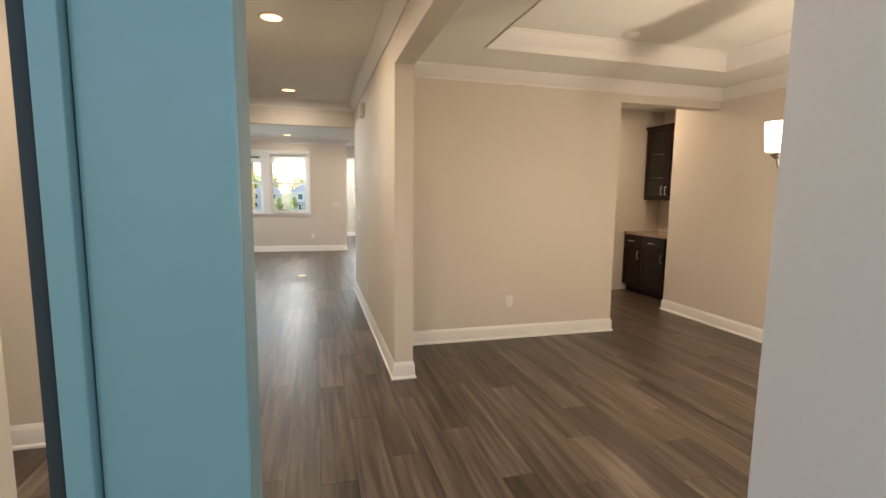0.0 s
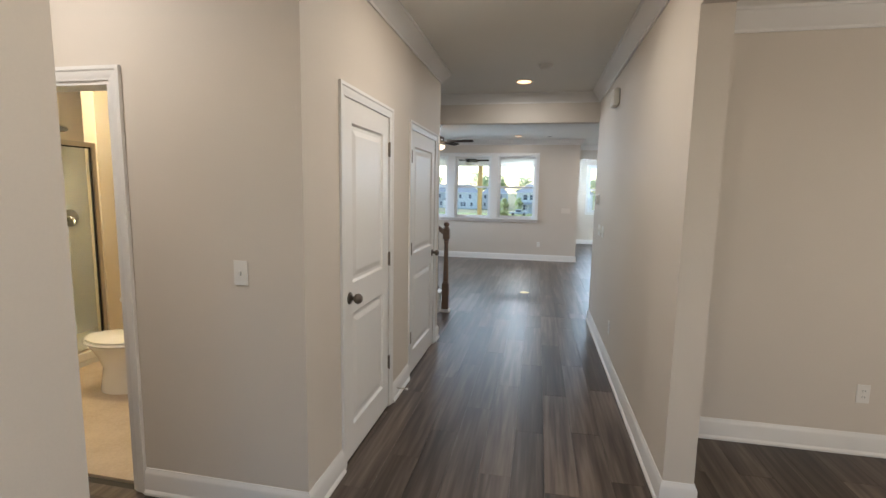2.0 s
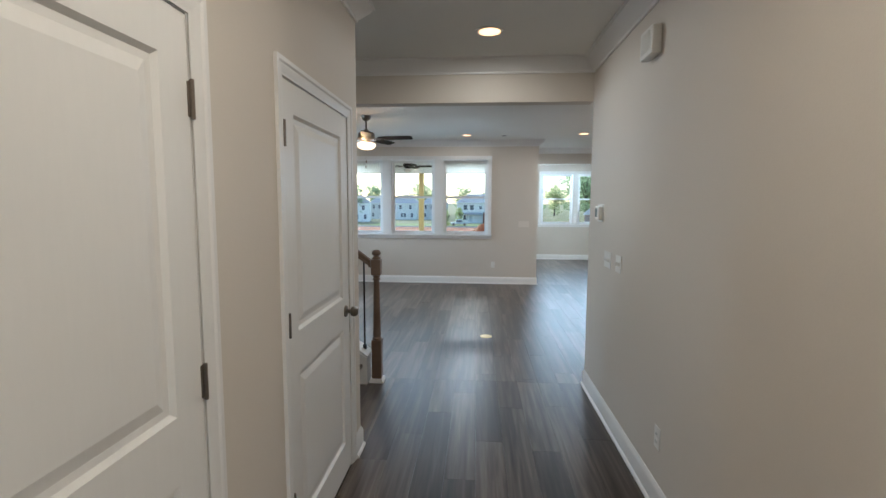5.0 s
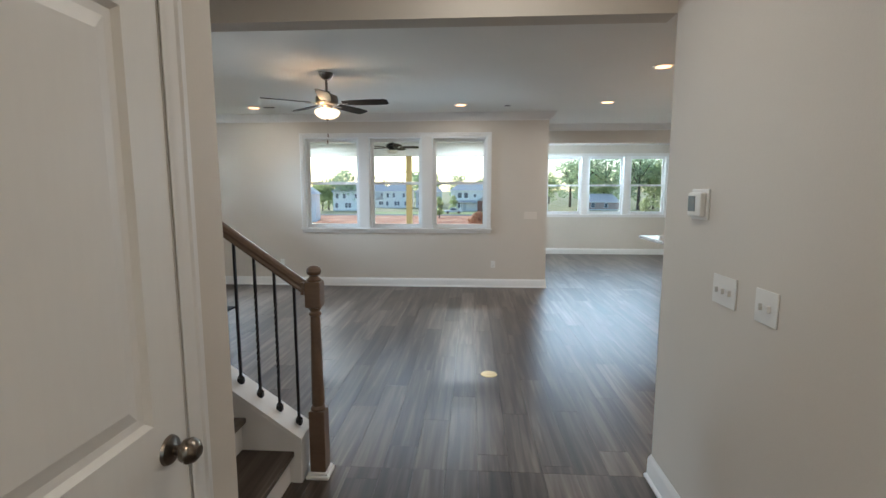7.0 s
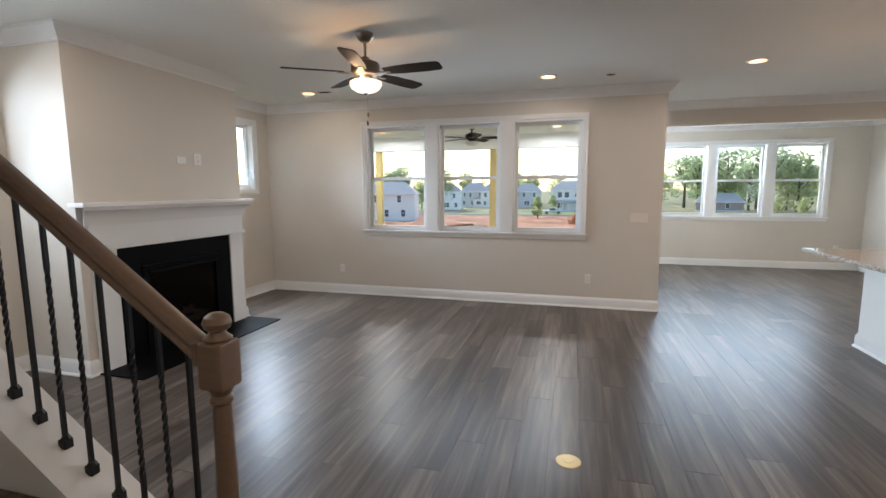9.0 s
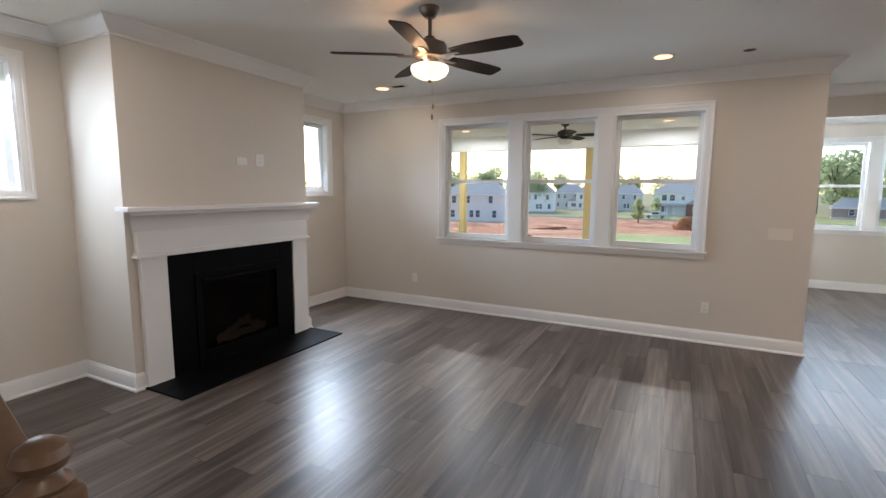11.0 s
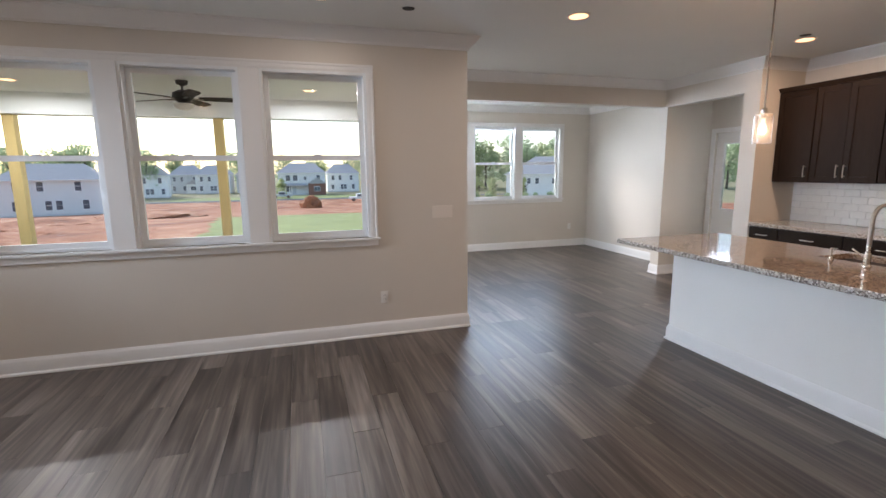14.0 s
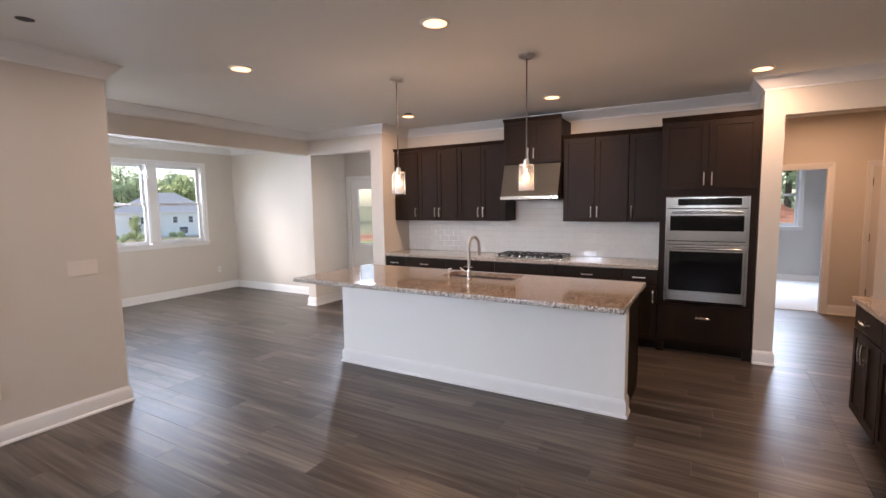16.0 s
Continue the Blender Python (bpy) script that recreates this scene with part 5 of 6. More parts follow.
part("eased_edge", eb, granite("rough_speckled_edge", [(0.16, (0.05, 0.045, 0.04)), (0.35, (0.20, 0.17, 0.15)), (0.6, (0.40, 0.37, 0.33)), (0.85, (0.66, 0.63, 0.58))], 120, 0.25), itop, "grey speckled slab edge")
sk = thing("sink", "stainless steel double-bowl undermount sink", "sink")
for y0, y1 in ((SY_0, 9.665), (9.685, SY_1)):
    bm = boxes((SX0 - 0.002, SX0 + 0.004, y0, y1, 0.70, 0.879), (SX1 - 0.004, SX1 + 0.002, y0, y1, 0.70, 0.879), (SX0, SX1, y0 - 0.002, y0 + 0.004, 0.70, 0.879), (SX0, SX1, y1 - 0.004, y1 + 0.002, 0.70, 0.879), (SX0, SX1, y0, y1, 0.694, 0.702))
    bw = part("bowl", bm, STEEL, sk, "", False)
    part("drain", turned([(0.0, 0.7025), (0.03, 0.7035), (0.036, 0.702)], (SX0 + SX1) / 2, (y0 + y1) / 2, 20), CHROME, bw)
fa = thing("kitchen_faucet", "brushed nickel gooseneck pull-down faucet", "faucet", at=pose(2.90, 9.69, 0.92))
part("base", turned([(0.028, 0.0), (0.027, 0.008), (0.020, 0.014), (0.019, 0.07), (0.015, 0.09), (0.0, 0.09)]), NICKEL, fa)
arc = [(0, 0, 0.08), (0, 0, 0.28)] + [(0.085 - 0.085 * math.cos(a), -0.02 * (1 - math.cos(a)) / 2, 0.30 + 0.085 * math.sin(a)) for a in [math.pi * i / 10 for i in range(0, 10)]] + [(0.172, -0.02, 0.275)]
part("neck", tube(bmesh.new(), arc, 0.0125, 14), NICKEL, fa)
part("spray_head", tube(bmesh.new(), [(0.171, -0.02, 0.285), (0.175, -0.02, 0.24), (0.178, -0.02, 0.205)], 0.0165, 14), NICKEL, fa)
part("lever", tube(bmesh.new(), [(0, 0.018, 0.06), (0.0, 0.05, 0.075), (0.0, 0.09, 0.10)], 0.006), NICKEL, fa)
so = thing("soap_dispenser", "small brushed nickel soap pump by the sink", "soap dispenser", at=pose(2.93, 9.92, 0.92))
part("pump", turned([(0.016, 0), (0.014, 0.02), (0.007, 0.025), (0.007, 0.075), (0.011, 0.08), (0.0, 0.086)], seg=14), NICKEL, so)
part("spout", tube(bmesh.new(), [(0, 0, 0.078), (0.05, 0, 0.074)], 0.005, 8), NICKEL, so)

# counter run on the south side of the kitchen
for x0 in (2.14, 2.76):
    base_unit(pose(x0 + 0.62, 6.83, 0, 0, 0, 180), 0.62, "dark espresso base cabinet on the south kitchen wall", 2, 0.64)
tagged(part("worktop", boxes((2.12, 3.41, 6.185, 6.865, 0.881, 0.92), bev=0.004), GRAN), "polished speckled granite worktop on the south cabinets", "worktop")
# butler's pantry
base_unit(E(6.09, 4.90), 0.40, "dark espresso pantry base cabinet with a drawer", 1, 0.59)
base_unit(E(5.69, 4.90), 0.49, "dark espresso pantry base cabinet with a drawer", 1, 0.59)
tagged(part("worktop", boxes((4.87, 5.498, 4.86, 6.098, 0.881, 0.92), bev=0.004), GRAN), "polished granite pantry worktop", "worktop")
base_unit(E(5.19, 4.90), 0.33, "dark espresso pantry base cabinet with a drawer", 1, 0.59)
for y0 in (6.04, 5.60):
    gc = thing("glass_cabinet", "dark espresso pantry wall cabinet with a glass door", "cabinet", "pantry glass cabinets", at=E(y0, 5.17))
    part("body", boxes((0.0, 0.44, 0.31, 0.325, 1.40, 2.44), (0.0, 0.018, 0, 0.31, 1.40, 2.44), (0.422, 0.44, 0, 0.31, 1.40, 2.44), (0.018, 0.422, 0, 0.31, 1.40, 1.42), (0.018, 0.422, 0, 0.31, 2.42, 2.44)), ESP, gc, "", False)
    dr = part("door", boxes((0.004, 0.062, -0.02, 0, 1.404, 2.436), (0.378, 0.436, -0.02, 0, 1.404, 2.436), (0.062, 0.378, -0.02, 0, 1.404, 1.462), (0.062, 0.378, -0.02, 0, 2.378, 2.436), bev=0.002), ESP, gc)
    part("pane", boxes((0.062, 0.378, -0.012, -0.008, 1.462, 2.378)), GLASS, dr, "", False)
    pull(dr, 0.40 if y0 > 5.8 else 0.04, 1.54, True, -0.02)
    part("shelf", boxes((0.018, 0.422, 0.01, 0.31, 1.74, 1.755), (0.018, 0.422, 0.01, 0.31, 2.08, 2.095)), ESP, gc, "", False)
    part("top_moulding", run(bmesh.new(), [(0, 0), (0.022, 0), (0.045, 0.036), (0.048, 0.045), (0, 0.045)], (0, 0, 2.44), (0.44, 0, 2.44), (0, -1, 0)), ESP, gc)

# ---- bathroom ----
tl = thing("toilet", "white porcelain toilet in the bathroom", "toilet", at=pose(-2.93, 3.90, 0.008, 0, 0, 90))
part("foot", turned([(0.12, 0.0), (0.115, 0.05), (0.10, 0.18), (0.13, 0.28), (0.17, 0.35), (0.175, 0.37), (0.0, 0.37)], 0.0, -0.02, 28, 0.95, 1.35), PORC, tl)
part("seat", turned([(0.0, 0.372), (0.175, 0.372), (0.185, 0.385), (0.178, 0.40), (0.0, 0.402)], 0.0, -0.02, 28, 0.98, 1.5), PORC, tl)
part("lid", turned([(0.0, 0.404), (0.172, 0.404), (0.176, 0.412), (0.16, 0.42), (0.0, 0.424)], 0.0, -0.02, 28, 0.98, 1.5), PORC, tl)
tk = part("tank", boxes((-0.20, 0.20, -0.46, -0.27, 0.36, 0.74), bev=0.02), PORC, tl)
part("tank_lid", boxes((-0.21, 0.21, -0.47, -0.26, 0.74, 0.775), bev=0.01), PORC, tk)
sh = thing("shower_enclosure", "white acrylic shower with a glass front and nickel frame", "shower")
part("pan", boxes((-4.41, -3.60, 3.5, 5.3, 0.0, 0.05), (-3.70, -3.60, 3.5, 4.47, 0.05, 0.12), bev=0.006), ACRYL, sh)
part("wall_panel", boxes((-4.41, -4.38, 3.5, 5.3, 0.05, 1.98), (-4.38, -3.70, 5.27, 5.3, 0.05, 1.98), (-4.38, -3.60, 3.5, 3.53, 0.05, 1.98)), ACRYL, sh, "", False)
for z in (0.42, 1.0, 1.36):
    part("corner_shelf", boxes((-4.38, -4.27, 4.36, 4.56, z, z + 0.035), bev=0.012), ACRYL, sh)
gp = part("glass_panel", boxes((-3.655, -3.649, 3.53, 4.44, 0.12, 1.88)), GLASS, sh, "clear glass shower panel", False)
gp.visible_shadow = False
part("frame_rail", boxes((-3.67, -3.635, 3.52, 4.47, 1.88, 1.92), (-3.67, -3.635, 3.52, 4.47, 0.12, 0.14), (-3.67, -3.635, 4.435, 4.47, 0.14, 1.88)), NICKEL, sh, "", False)
part("rail_seal", boxes((-3.66, -3.645, 3.53, 4.435, 1.868, 1.88), (-3.66, -3.645, 4.424, 4.435, 0.14, 1.88)), RUBBER, sh, "", False)
part("valve", tube(bmesh.new(), [(-4.38, 4.81, 1.23), (-4.365, 4.81, 1.23), (-4.36, 4.81, 1.23)], 0.085, 28), CHROME, sh, "round chrome shower valve")
part("valve_handle", tube(bmesh.new(), [(-4.36, 4.81, 1.23), (-4.32, 4.81, 1.23), (-4.30, 4.80, 1.17)], 0.016, 12), CHROME, sh)
part("shower_arm", tube(bmesh.new(), [(-4.40, 4.68, 2.14), (-4.33, 4.66, 2.16), (-4.24, 4.62, 2.14), (-4.19, 4.60, 2.10)], 0.012), CHROME, sh)
hd = part("rose", turned([(0.02, 0.02), (0.085, 0.0), (0.085, -0.012), (0.0, -0.012)]), CHROME, sh)
hd.matrix_world = pose(-4.17, 4.59, 2.08, 12, 25, 0)
wall("wall_bath_return", "x", -3.75, -3.62, 4.475, 5.59, 0, H, (), BATHW, "warm cream wall beside the shower")

# ---- outdoors ----
GZ = -0.45


def gz(y):
    """Height of the land, which falls away behind the house."""
    return GZ - 4.35 * min(max((y - 20) / 75, 0), 1)


gb = bmesh.new()
rows = [[gb.verts.new((x, y, gz(y))) for x in (-1500, 1500)] for y in (-1500, 20, 95, 2500)]
for a, c in zip(rows, rows[1:]):
    gb.faces.new((a[0], a[1], c[1], c[0]))
structure("ground", gb, FIELD, "dry green and tan meadow ground", "ground")
random.seed(5)


def patch(name, mat, x0, x1, y0, y1, dz, label, category, wob=1.2, slant=0.0):
    """A patch of ground that follows the slope, with a wandering rim."""
    bm = bmesh.new()
    ys = sorted({y0, y1, *[y for y in (20, 95) if y0 < y < y1], *[y0 + (y1 - y0) * i / 16 for i in range(17)]})
    rows = []
    for y in ys:
        s = slant * (y - y0)
        ends = (x0 + s + random.uniform(-wob, wob), x1 + s + random.uniform(-wob, wob))
        rows.append([bm.verts.new((x, y, gz(y) + dz)) for x in ends])
    for a, c in zip(rows, rows[1:]):
        bm.faces.new((a[0], a[1], c[1], c[0]))
    return structure(name, bm, mat, label, category)


patch("ground_clay", CLAY, -70, 40, 17.5, 128, 0.03, "bare red clay building ground", "ground", 2.5)
patch("ground_clay_east", CLAY, 12.5, 34, -5, 17, 0.03, "bare red clay beside the house", "ground", 0.5)
patch("ground_lawn", LAWN, -2.6, 26, 16.8, 52, 0.08, "fresh green lawn behind the porch", "lawn", 0.4, -0.14)
patch("ground_lawn_far", LAWN, -30, 40, 128, 142, 0.06, "green front lawns of the far houses", "lawn", 1.0)
patch("road", ASPH, -120, 120, 121, 127, 0.10, "grey asphalt street", "road", 0.3)


def mound(x, y, r, h, seed, label):
    random.seed(seed)
    bm = bmesh.new()
    bmesh.ops.create_icosphere(bm, subdivisions=4, radius=1.0)
    for v in bm.verts:
        k = 1 + 0.35 * noise.noise(v.co * 1.7 + Vector((seed, 0, 0))) + 0.15 * noise.noise(v.co * 5)
        v.co = Vector((v.co.x * r * k, v.co.y * r * k * 0.8, max(v.co.z * h * k, -0.2)))
    o = part("soil_heap", bm, CLAY)
    o.matrix_world = pose(x, y, gz(y))
    tagged(o, label, "soil heap")


mound(1.0, 95, 2.1, 2.1, 3, "heap of red clay soil on the building site")
mound(-16, 42, 3.5, 0.5, 4, "low heap of red clay soil")
mound(-11, 34, 3.4, 0.35, 6, "low ridge of red clay soil")
mound(-8, 26, 3.0, 0.3, 8, "low ridge of red clay soil")
mound(24, 9.5, 8.0, 2.1, 12, "bank of bare orange clay beside the house")
mound(-15, 60, 5.0, 0.7, 9, "low ridge of red clay soil")

# porch
structure("floor_porch", boxes((-5.2, XN - 0.17, YF + 0.17, 15.8, GZ - 0.1, -0.06)), CONC, "grey concrete porch slab", "porch floor")
structure("ceiling_porch", boxes((-5.4, XN - 0.17, YF + 0.17, 15.75, 2.62, 2.9)), PORCHC, "white painted porch ceiling", "ceiling")
structure("beam_porch", boxes((-5.4, XN - 0.17, 15.32, 15.56, 2.34, 2.62)), PORCHC, "white wrapped porch beam", "beam")
for x in (-4.12, -1.60):
    pp = thing("porch_post", "unpainted yellow pine porch post", "post", "porch posts", at=pose(x, 15.44, -0.06))
    part("shaft", boxes((-0.065, 0.065, -0.065, 0.065, 0, 2.40), bev=0.006), PINE, pp)
    part("base_bracket", boxes((-0.07, 0.07, -0.07, 0.07, 0.0, 0.06), bev=0.002), STEEL, pp)
pf = thing("porch_fan", "black five-blade ceiling fan under the porch", "ceiling fan", at=pose(-1.76, 14.05, 2.62))
part("canopy", turned([(0.07, 0.0), (0.06, -0.04), (0.02, -0.06), (0.0, -0.06)]), IRON, pf)
part("downrod", turned([(0.012, -0.12), (0.012, -0.05)]), IRON, pf)
part("motor", turned([(0.0, -0.10), (0.05, -0.11), (0.11, -0.14), (0.12, -0.20), (0.08, -0.23), (0.05, -0.25), (0.0, -0.25)]), IRON, pf)
part("bowl", turned([(0.05, -0.25), (0.11, -0.262), (0.10, -0.30), (0.05, -0.33), (0.0, -0.335)]), PORC, pf)
add_blades(pf, -0.20, 4, BLADE)
for x in (-0.31, -3.6):
    copy_thing(can0, pose(x, 14.4, 2.62))
    lamp("porch_lamp", "AREA", pose(x, 14.4, 2.617), 18, 0.09, (1.0, 0.93, 0.84))


# houses
def gable_bm(x0, x1, y0, y1, z, h, over=0.4, hip=0.0, along="x"):
    bm = bmesh.new()
    x0, x1, y0, y1 = x0 - over, x1 + over, y0 - over, y1 + over
    if along == "x":
        r0, r1 = (x0 + hip, (y0 + y1) / 2), (x1 - hip, (y0 + y1) / 2)
    else:
        r0, r1 = ((x0 + x1) / 2, y0 + hip), ((x0 + x1) / 2, y1 - hip)
    c = [bm.verts.new((x, y, z)) for x, y in ((x0, y0), (x1, y0), (x1, y1), (x0, y1))]
    a, b = bm.verts.new((*r0, z + h)), bm.verts.new((*r1, z + h))
    if along == "x":
        for f in ((c[0], c[1], b, a), (c[2], c[3], a, b), (c[1], c[2], b), (c[3], c[0], a)):
            bm.faces.new(f)
    else:
        for f in ((c[1], c[2], b, a), (c[3], c[0], a, b), (c[0], c[1], a), (c[2], c[3], b)):
            bm.faces.new(f)
    bm.faces.new(c[::-1])
    return bm


def house(x, y, turn, w, d, h, wallm, label, wins, roof_h=2.6, hip=3.0, wing=None, porch=False, along="x"):
    o = thing("house", label, "house", "houses of the new estate", at=pose(x, y, gz(y), 0, 0, turn))
    part("wall", boxes((-w / 2, w / 2, 0, d, 0, h)), wallm, o, "", False)
    part("foundation", boxes((-w / 2 - 0.03, w / 2 + 0.03, -0.03, d, 0, 0.35)), CONC, o, "", False)
    rf = part("roof", gable_bm(-w / 2, w / 2, 0, d, h, roof_h, 0.45, hip, along), SHINGLE, o, "", False)
    part("fascia", boxes((-w / 2 - 0.46, w / 2 + 0.46, -0.47, -0.43, h - 0.16, h + 0.04)), SIDINGW, rf, "", False)
    for wx, wz, ww, wh in wins:
        wi = part("window", boxes((wx - ww / 2 - 0.1, wx + ww / 2 + 0.1, -0.06, 0.02, wz - 0.1, wz + wh + 0.1)), SIDINGW, o, "", False)
        part("pane", boxes((wx - ww / 2, wx + ww / 2, -0.075, -0.055, wz, wz + wh / 2 - 0.03), (wx - ww / 2, wx + ww / 2, -0.075, -0.055, wz + wh / 2 + 0.03, wz + wh)), DARKWIN, wi, "", False)
    if wing:
        x0, x1, dep, hh, wm = wing
        part("wing", boxes((x0, x1, -dep, 0, 0, hh)), wm, o, "front wing of the house", False)
        part("wing_roof", gable_bm(x0, x1, -dep, 1.5, hh, (x1 - x0) * 0.36, 0.3, 0.0, "y"), SHINGLE, o, "", False)
        g = bmesh.new()
        vs = [g.verts.new(p) for p in ((x0, -dep - 0.02, hh), (x1, -dep - 0.02, hh), ((x0 + x1) / 2, -dep - 0.02, hh + (x1 - x0) * 0.36))]
        g.faces.new(vs)
        r = bmesh.ops.extrude_face_region(g, geom=g.faces[:])
        bmesh.ops.translate(g, verts=[q for q in r["geom"] if isinstance(q, bmesh.types.BMVert)], vec=(0, 0.05, 0))
        part("gable", g, wm, o, "", False)
        cx = (x0 + x1) / 2
        wi = part("window", boxes((cx - 0.9, cx + 0.9, -dep - 0.06, -dep + 0.02, 1.0, 2.4)), SIDINGW, o, "", False)
        part("pane", boxes((cx - 0.8, cx - 0.05, -dep - 0.08, -dep - 0.05, 1.1, 2.3), (cx + 0.05, cx + 0.8, -dep - 0.08, -dep - 0.05, 1.1, 2.3)), DARKWIN, wi, "", False)
    if porch:
        x0, x1 = porch
        part("porch_roof", gable_bm(x0, x1, -2.0, 0.2, 2.7, 0.6, 0.2, 0.5), SHINGLE, o, "", False)
        for k in range(4):
            px = x0 + 0.1 + (x1 - x0 - 0.2) * k / 3
            part("porch_column", boxes((px - 0.12, px + 0.12, -1.95, -1.71, 0.3, 2.7)), SIDINGW, o, "", False)
        part("porch_floor", boxes((x0, x1, -2.0, 0, 0, 0.3)), CONC, o, "", False)
        part("door", boxes(((x0 + x1) / 2 - 0.5, (x0 + x1) / 2 + 0.5, -0.08, 0.02, 0.3, 2.4)), SIDINGB, o, "", False)
    return o


W2 = [(-3.2, 3.9, 0.8, 1.4), (-1.0, 3.9, 0.8, 1.4), (2.6, 3.9, 0.8, 1.4), (-3.4, 1.0, 0.8, 1.4), (-0.4, 1.0, 0.8, 1.4), (0.6, 1.0, 0.8, 1.4), (3.2, 1.0, 0.8, 1.4)]
house(-37.5, 95, 14, 13, 11, 5.6, SIDING, "pale grey two-storey house with a hipped roof", [(q[0] * 1.3, *q[1:]) for q in W2], 2.6)
house(-39, 150, 10, 9, 10, 6.0, SIDINGW, "white two-storey house across the street", W2, 2.8)
house(-36, 178, 0, 9, 10, 6.0, SIDINGB, "blue-grey two-storey house down the street", W2, 3.2, wing=(0.5, 4.5, 1.5, 3.0, SIDINGW))
house(-27, 172, 0, 10, 10, 6.0, SIDING, "pale grey house down the street", W2, 3.0)
house(-16, 176, 0, 9, 10, 5.8, SIDINGB, "blue-grey house behind the others", W2, 3.0)
house(0.0, 150, -3, 13, 10, 6.3, SIDING, "two-storey house with porch and brick wing", [(-3.8, 4.1, 1.2, 1.5), (-1.8, 4.1, 1.2, 1.5), (0.9, 4.3, 0.7, 0.9), (4.6, 4.1, 0.9, 1.5), (-3.8, 1.0, 1.2, 1.5)], 2.8, 3.4, (1.8, 6.6, 1.6, 3.2, BRICKM), (-5.8, 1.4))
house(13, 165, 0, 10, 10, 6.0, SIDINGW, "white two-storey house down the street", W2, 3.0)
house(57, 111, -28, 19, 13, 5.4, SIDINGW, "white house with a broad hipped grey roof", [(-6, 3.1, 0.8, 1.3), (-4, 3.1, 0.8, 1.3), (-2, 3.1, 0.8, 1.3), (2, 3.1, 0.8, 1.3), (5, 3.1, 0.8, 1.3), (-5, 0.7, 1.0, 1.4), (3.5, 0.7, 1.6, 1.4)], 4.4, 7.5)
house(41, 158, -12, 12, 8, 2.7, paint("faded_brick_veneer", (0.42, 0.31, 0.27), 0.9, var=0.2, big=7), "long low faded brick house among shrubs", [(-2, 0.9, 1.0, 1.4), (2, 0.9, 1.0, 1.4)], 2.6, 2.5)
house(-70, 130, 40, 10, 10, 6.0, SIDINGW, "white two-storey house at the edge of the site", W2)


# trees
def crown_mesh(seed, h, w, n, leaf, mat, name, blobs=14):
    rnd = random.Random(seed)
    verts, faces = [], []
    cs = []
    for k in range(blobs):
        a = rnd.uniform(0, 2 * math.pi)
        r = rnd.uniform(0.1, 0.62) * w / 2
        cs.append((r * math.cos(a), r * math.sin(a), h * rnd.uniform(0.2, 0.9), w * rnd.uniform(0.15, 0.27)))
    for i in range(n):
        cx, cy, cz, cr = rnd.choice(cs)
        d = Vector((rnd.gauss(0, 1), rnd.gauss(0, 1), rnd.gauss(0, 1))).normalized() * cr * rnd.uniform(0.55, 1.05)
        p = Vector((cx, cy, cz)) + Vector((d.x, d.y, d.z * 0.8))
        u = Vector((rnd.gauss(0, 1), rnd.gauss(0, 1), rnd.gauss(0, 1))).normalized()
        w2 = u.orthogonal().normalized()
        s = leaf * rnd.uniform(0.6, 1.3)
        b = len(verts)
        verts += [p - u * s, p + w2 * s * 0.55, p + u * s, p - w2 * s * 0.55]
        faces.append((b, b + 1, b + 2, b + 3))
    me = bpy.data.meshes.new(name)
    me.from_pydata([tuple(v) for v in verts], [], faces)
    me.materials.append(mat)
    return me


def make_tree(seed, h, w, mat, label, n=1500, leaf=0.34):
    t = thing("tree", label, "tree", "trees round the site", at=pose(0, -400, GZ))
    bm = tube(bmesh.new(), [(0, 0, 0), (0.05, 0.02, h * 0.25), (0.0, 0.08, h * 0.5), (0.05, 0.0, h * 0.8)], 0.022 * h, 8)
    for v in bm.verts:
        k = 1.15 - 0.95 * min(1, v.co.z / (h * 0.8))
        v.co.x, v.co.y = v.co.x * k, v.co.y * k
    rnd = random.Random(seed + 50)
    for i in range(6):
        a, z = rnd.uniform(0, 6.28), h * rnd.uniform(0.3, 0.6)
        tube(bm, [(0, 0, z), (w * 0.15 * math.cos(a), w * 0.15 * math.sin(a), z + h * 0.09), (w * 0.3 * math.cos(a), w * 0.3 * math.sin(a), z + h * 0.2)], 0.007 * h, 5)
    part("trunk", bm, BARK, t)
    c = new("crown", crown_mesh(seed, h, w, n, leaf, mat, "crown"))
    c.parent = t
    return t


kinds = [make_tree(1, 11, 9, LEAF, "broad green deciduous tree behind the houses", 1150, 0.34), make_tree(2, 13, 8, LEAF, "tall green deciduous tree at the wood edge", 1150, 0.34), make_tree(3, 9, 8, LEAF2, "yellow-green deciduous tree at the wood edge", 1050, 0.34)]
rnd = random.Random(11)
spots = []
for i in range(34):
    spots.append((-150 + i * 9.5 + rnd.uniform(-3, 3), 235 + rnd.uniform(-12, 25), rnd.uniform(1.2, 1.7)))
for i in range(30):
    spots.append((36 + (i % 15) * 6.6 + rnd.uniform(-2, 2), 170 - (i % 15) * 3.1 + (i // 15) * 14 + rnd.uniform(-3, 3), rnd.uniform(1.2, 1.9)))
for i in range(10):
    spots.append((-56 - rnd.uniform(0, 16), 40 + i * 6 + rnd.uniform(-2, 2), rnd.uniform(0.7, 1.0)))
for i in range(9):
    spots.append((-74 + i * 4.2 + rnd.uniform(-2, 2), 150 + rnd.uniform(-6, 6), rnd.uniform(1.0, 1.35)))
spots += [(36, 12, 1.0), (40, 16, 1.1), (33, 20, 0.9), (38, 8, 1.0), (42, 3, 1.0)]
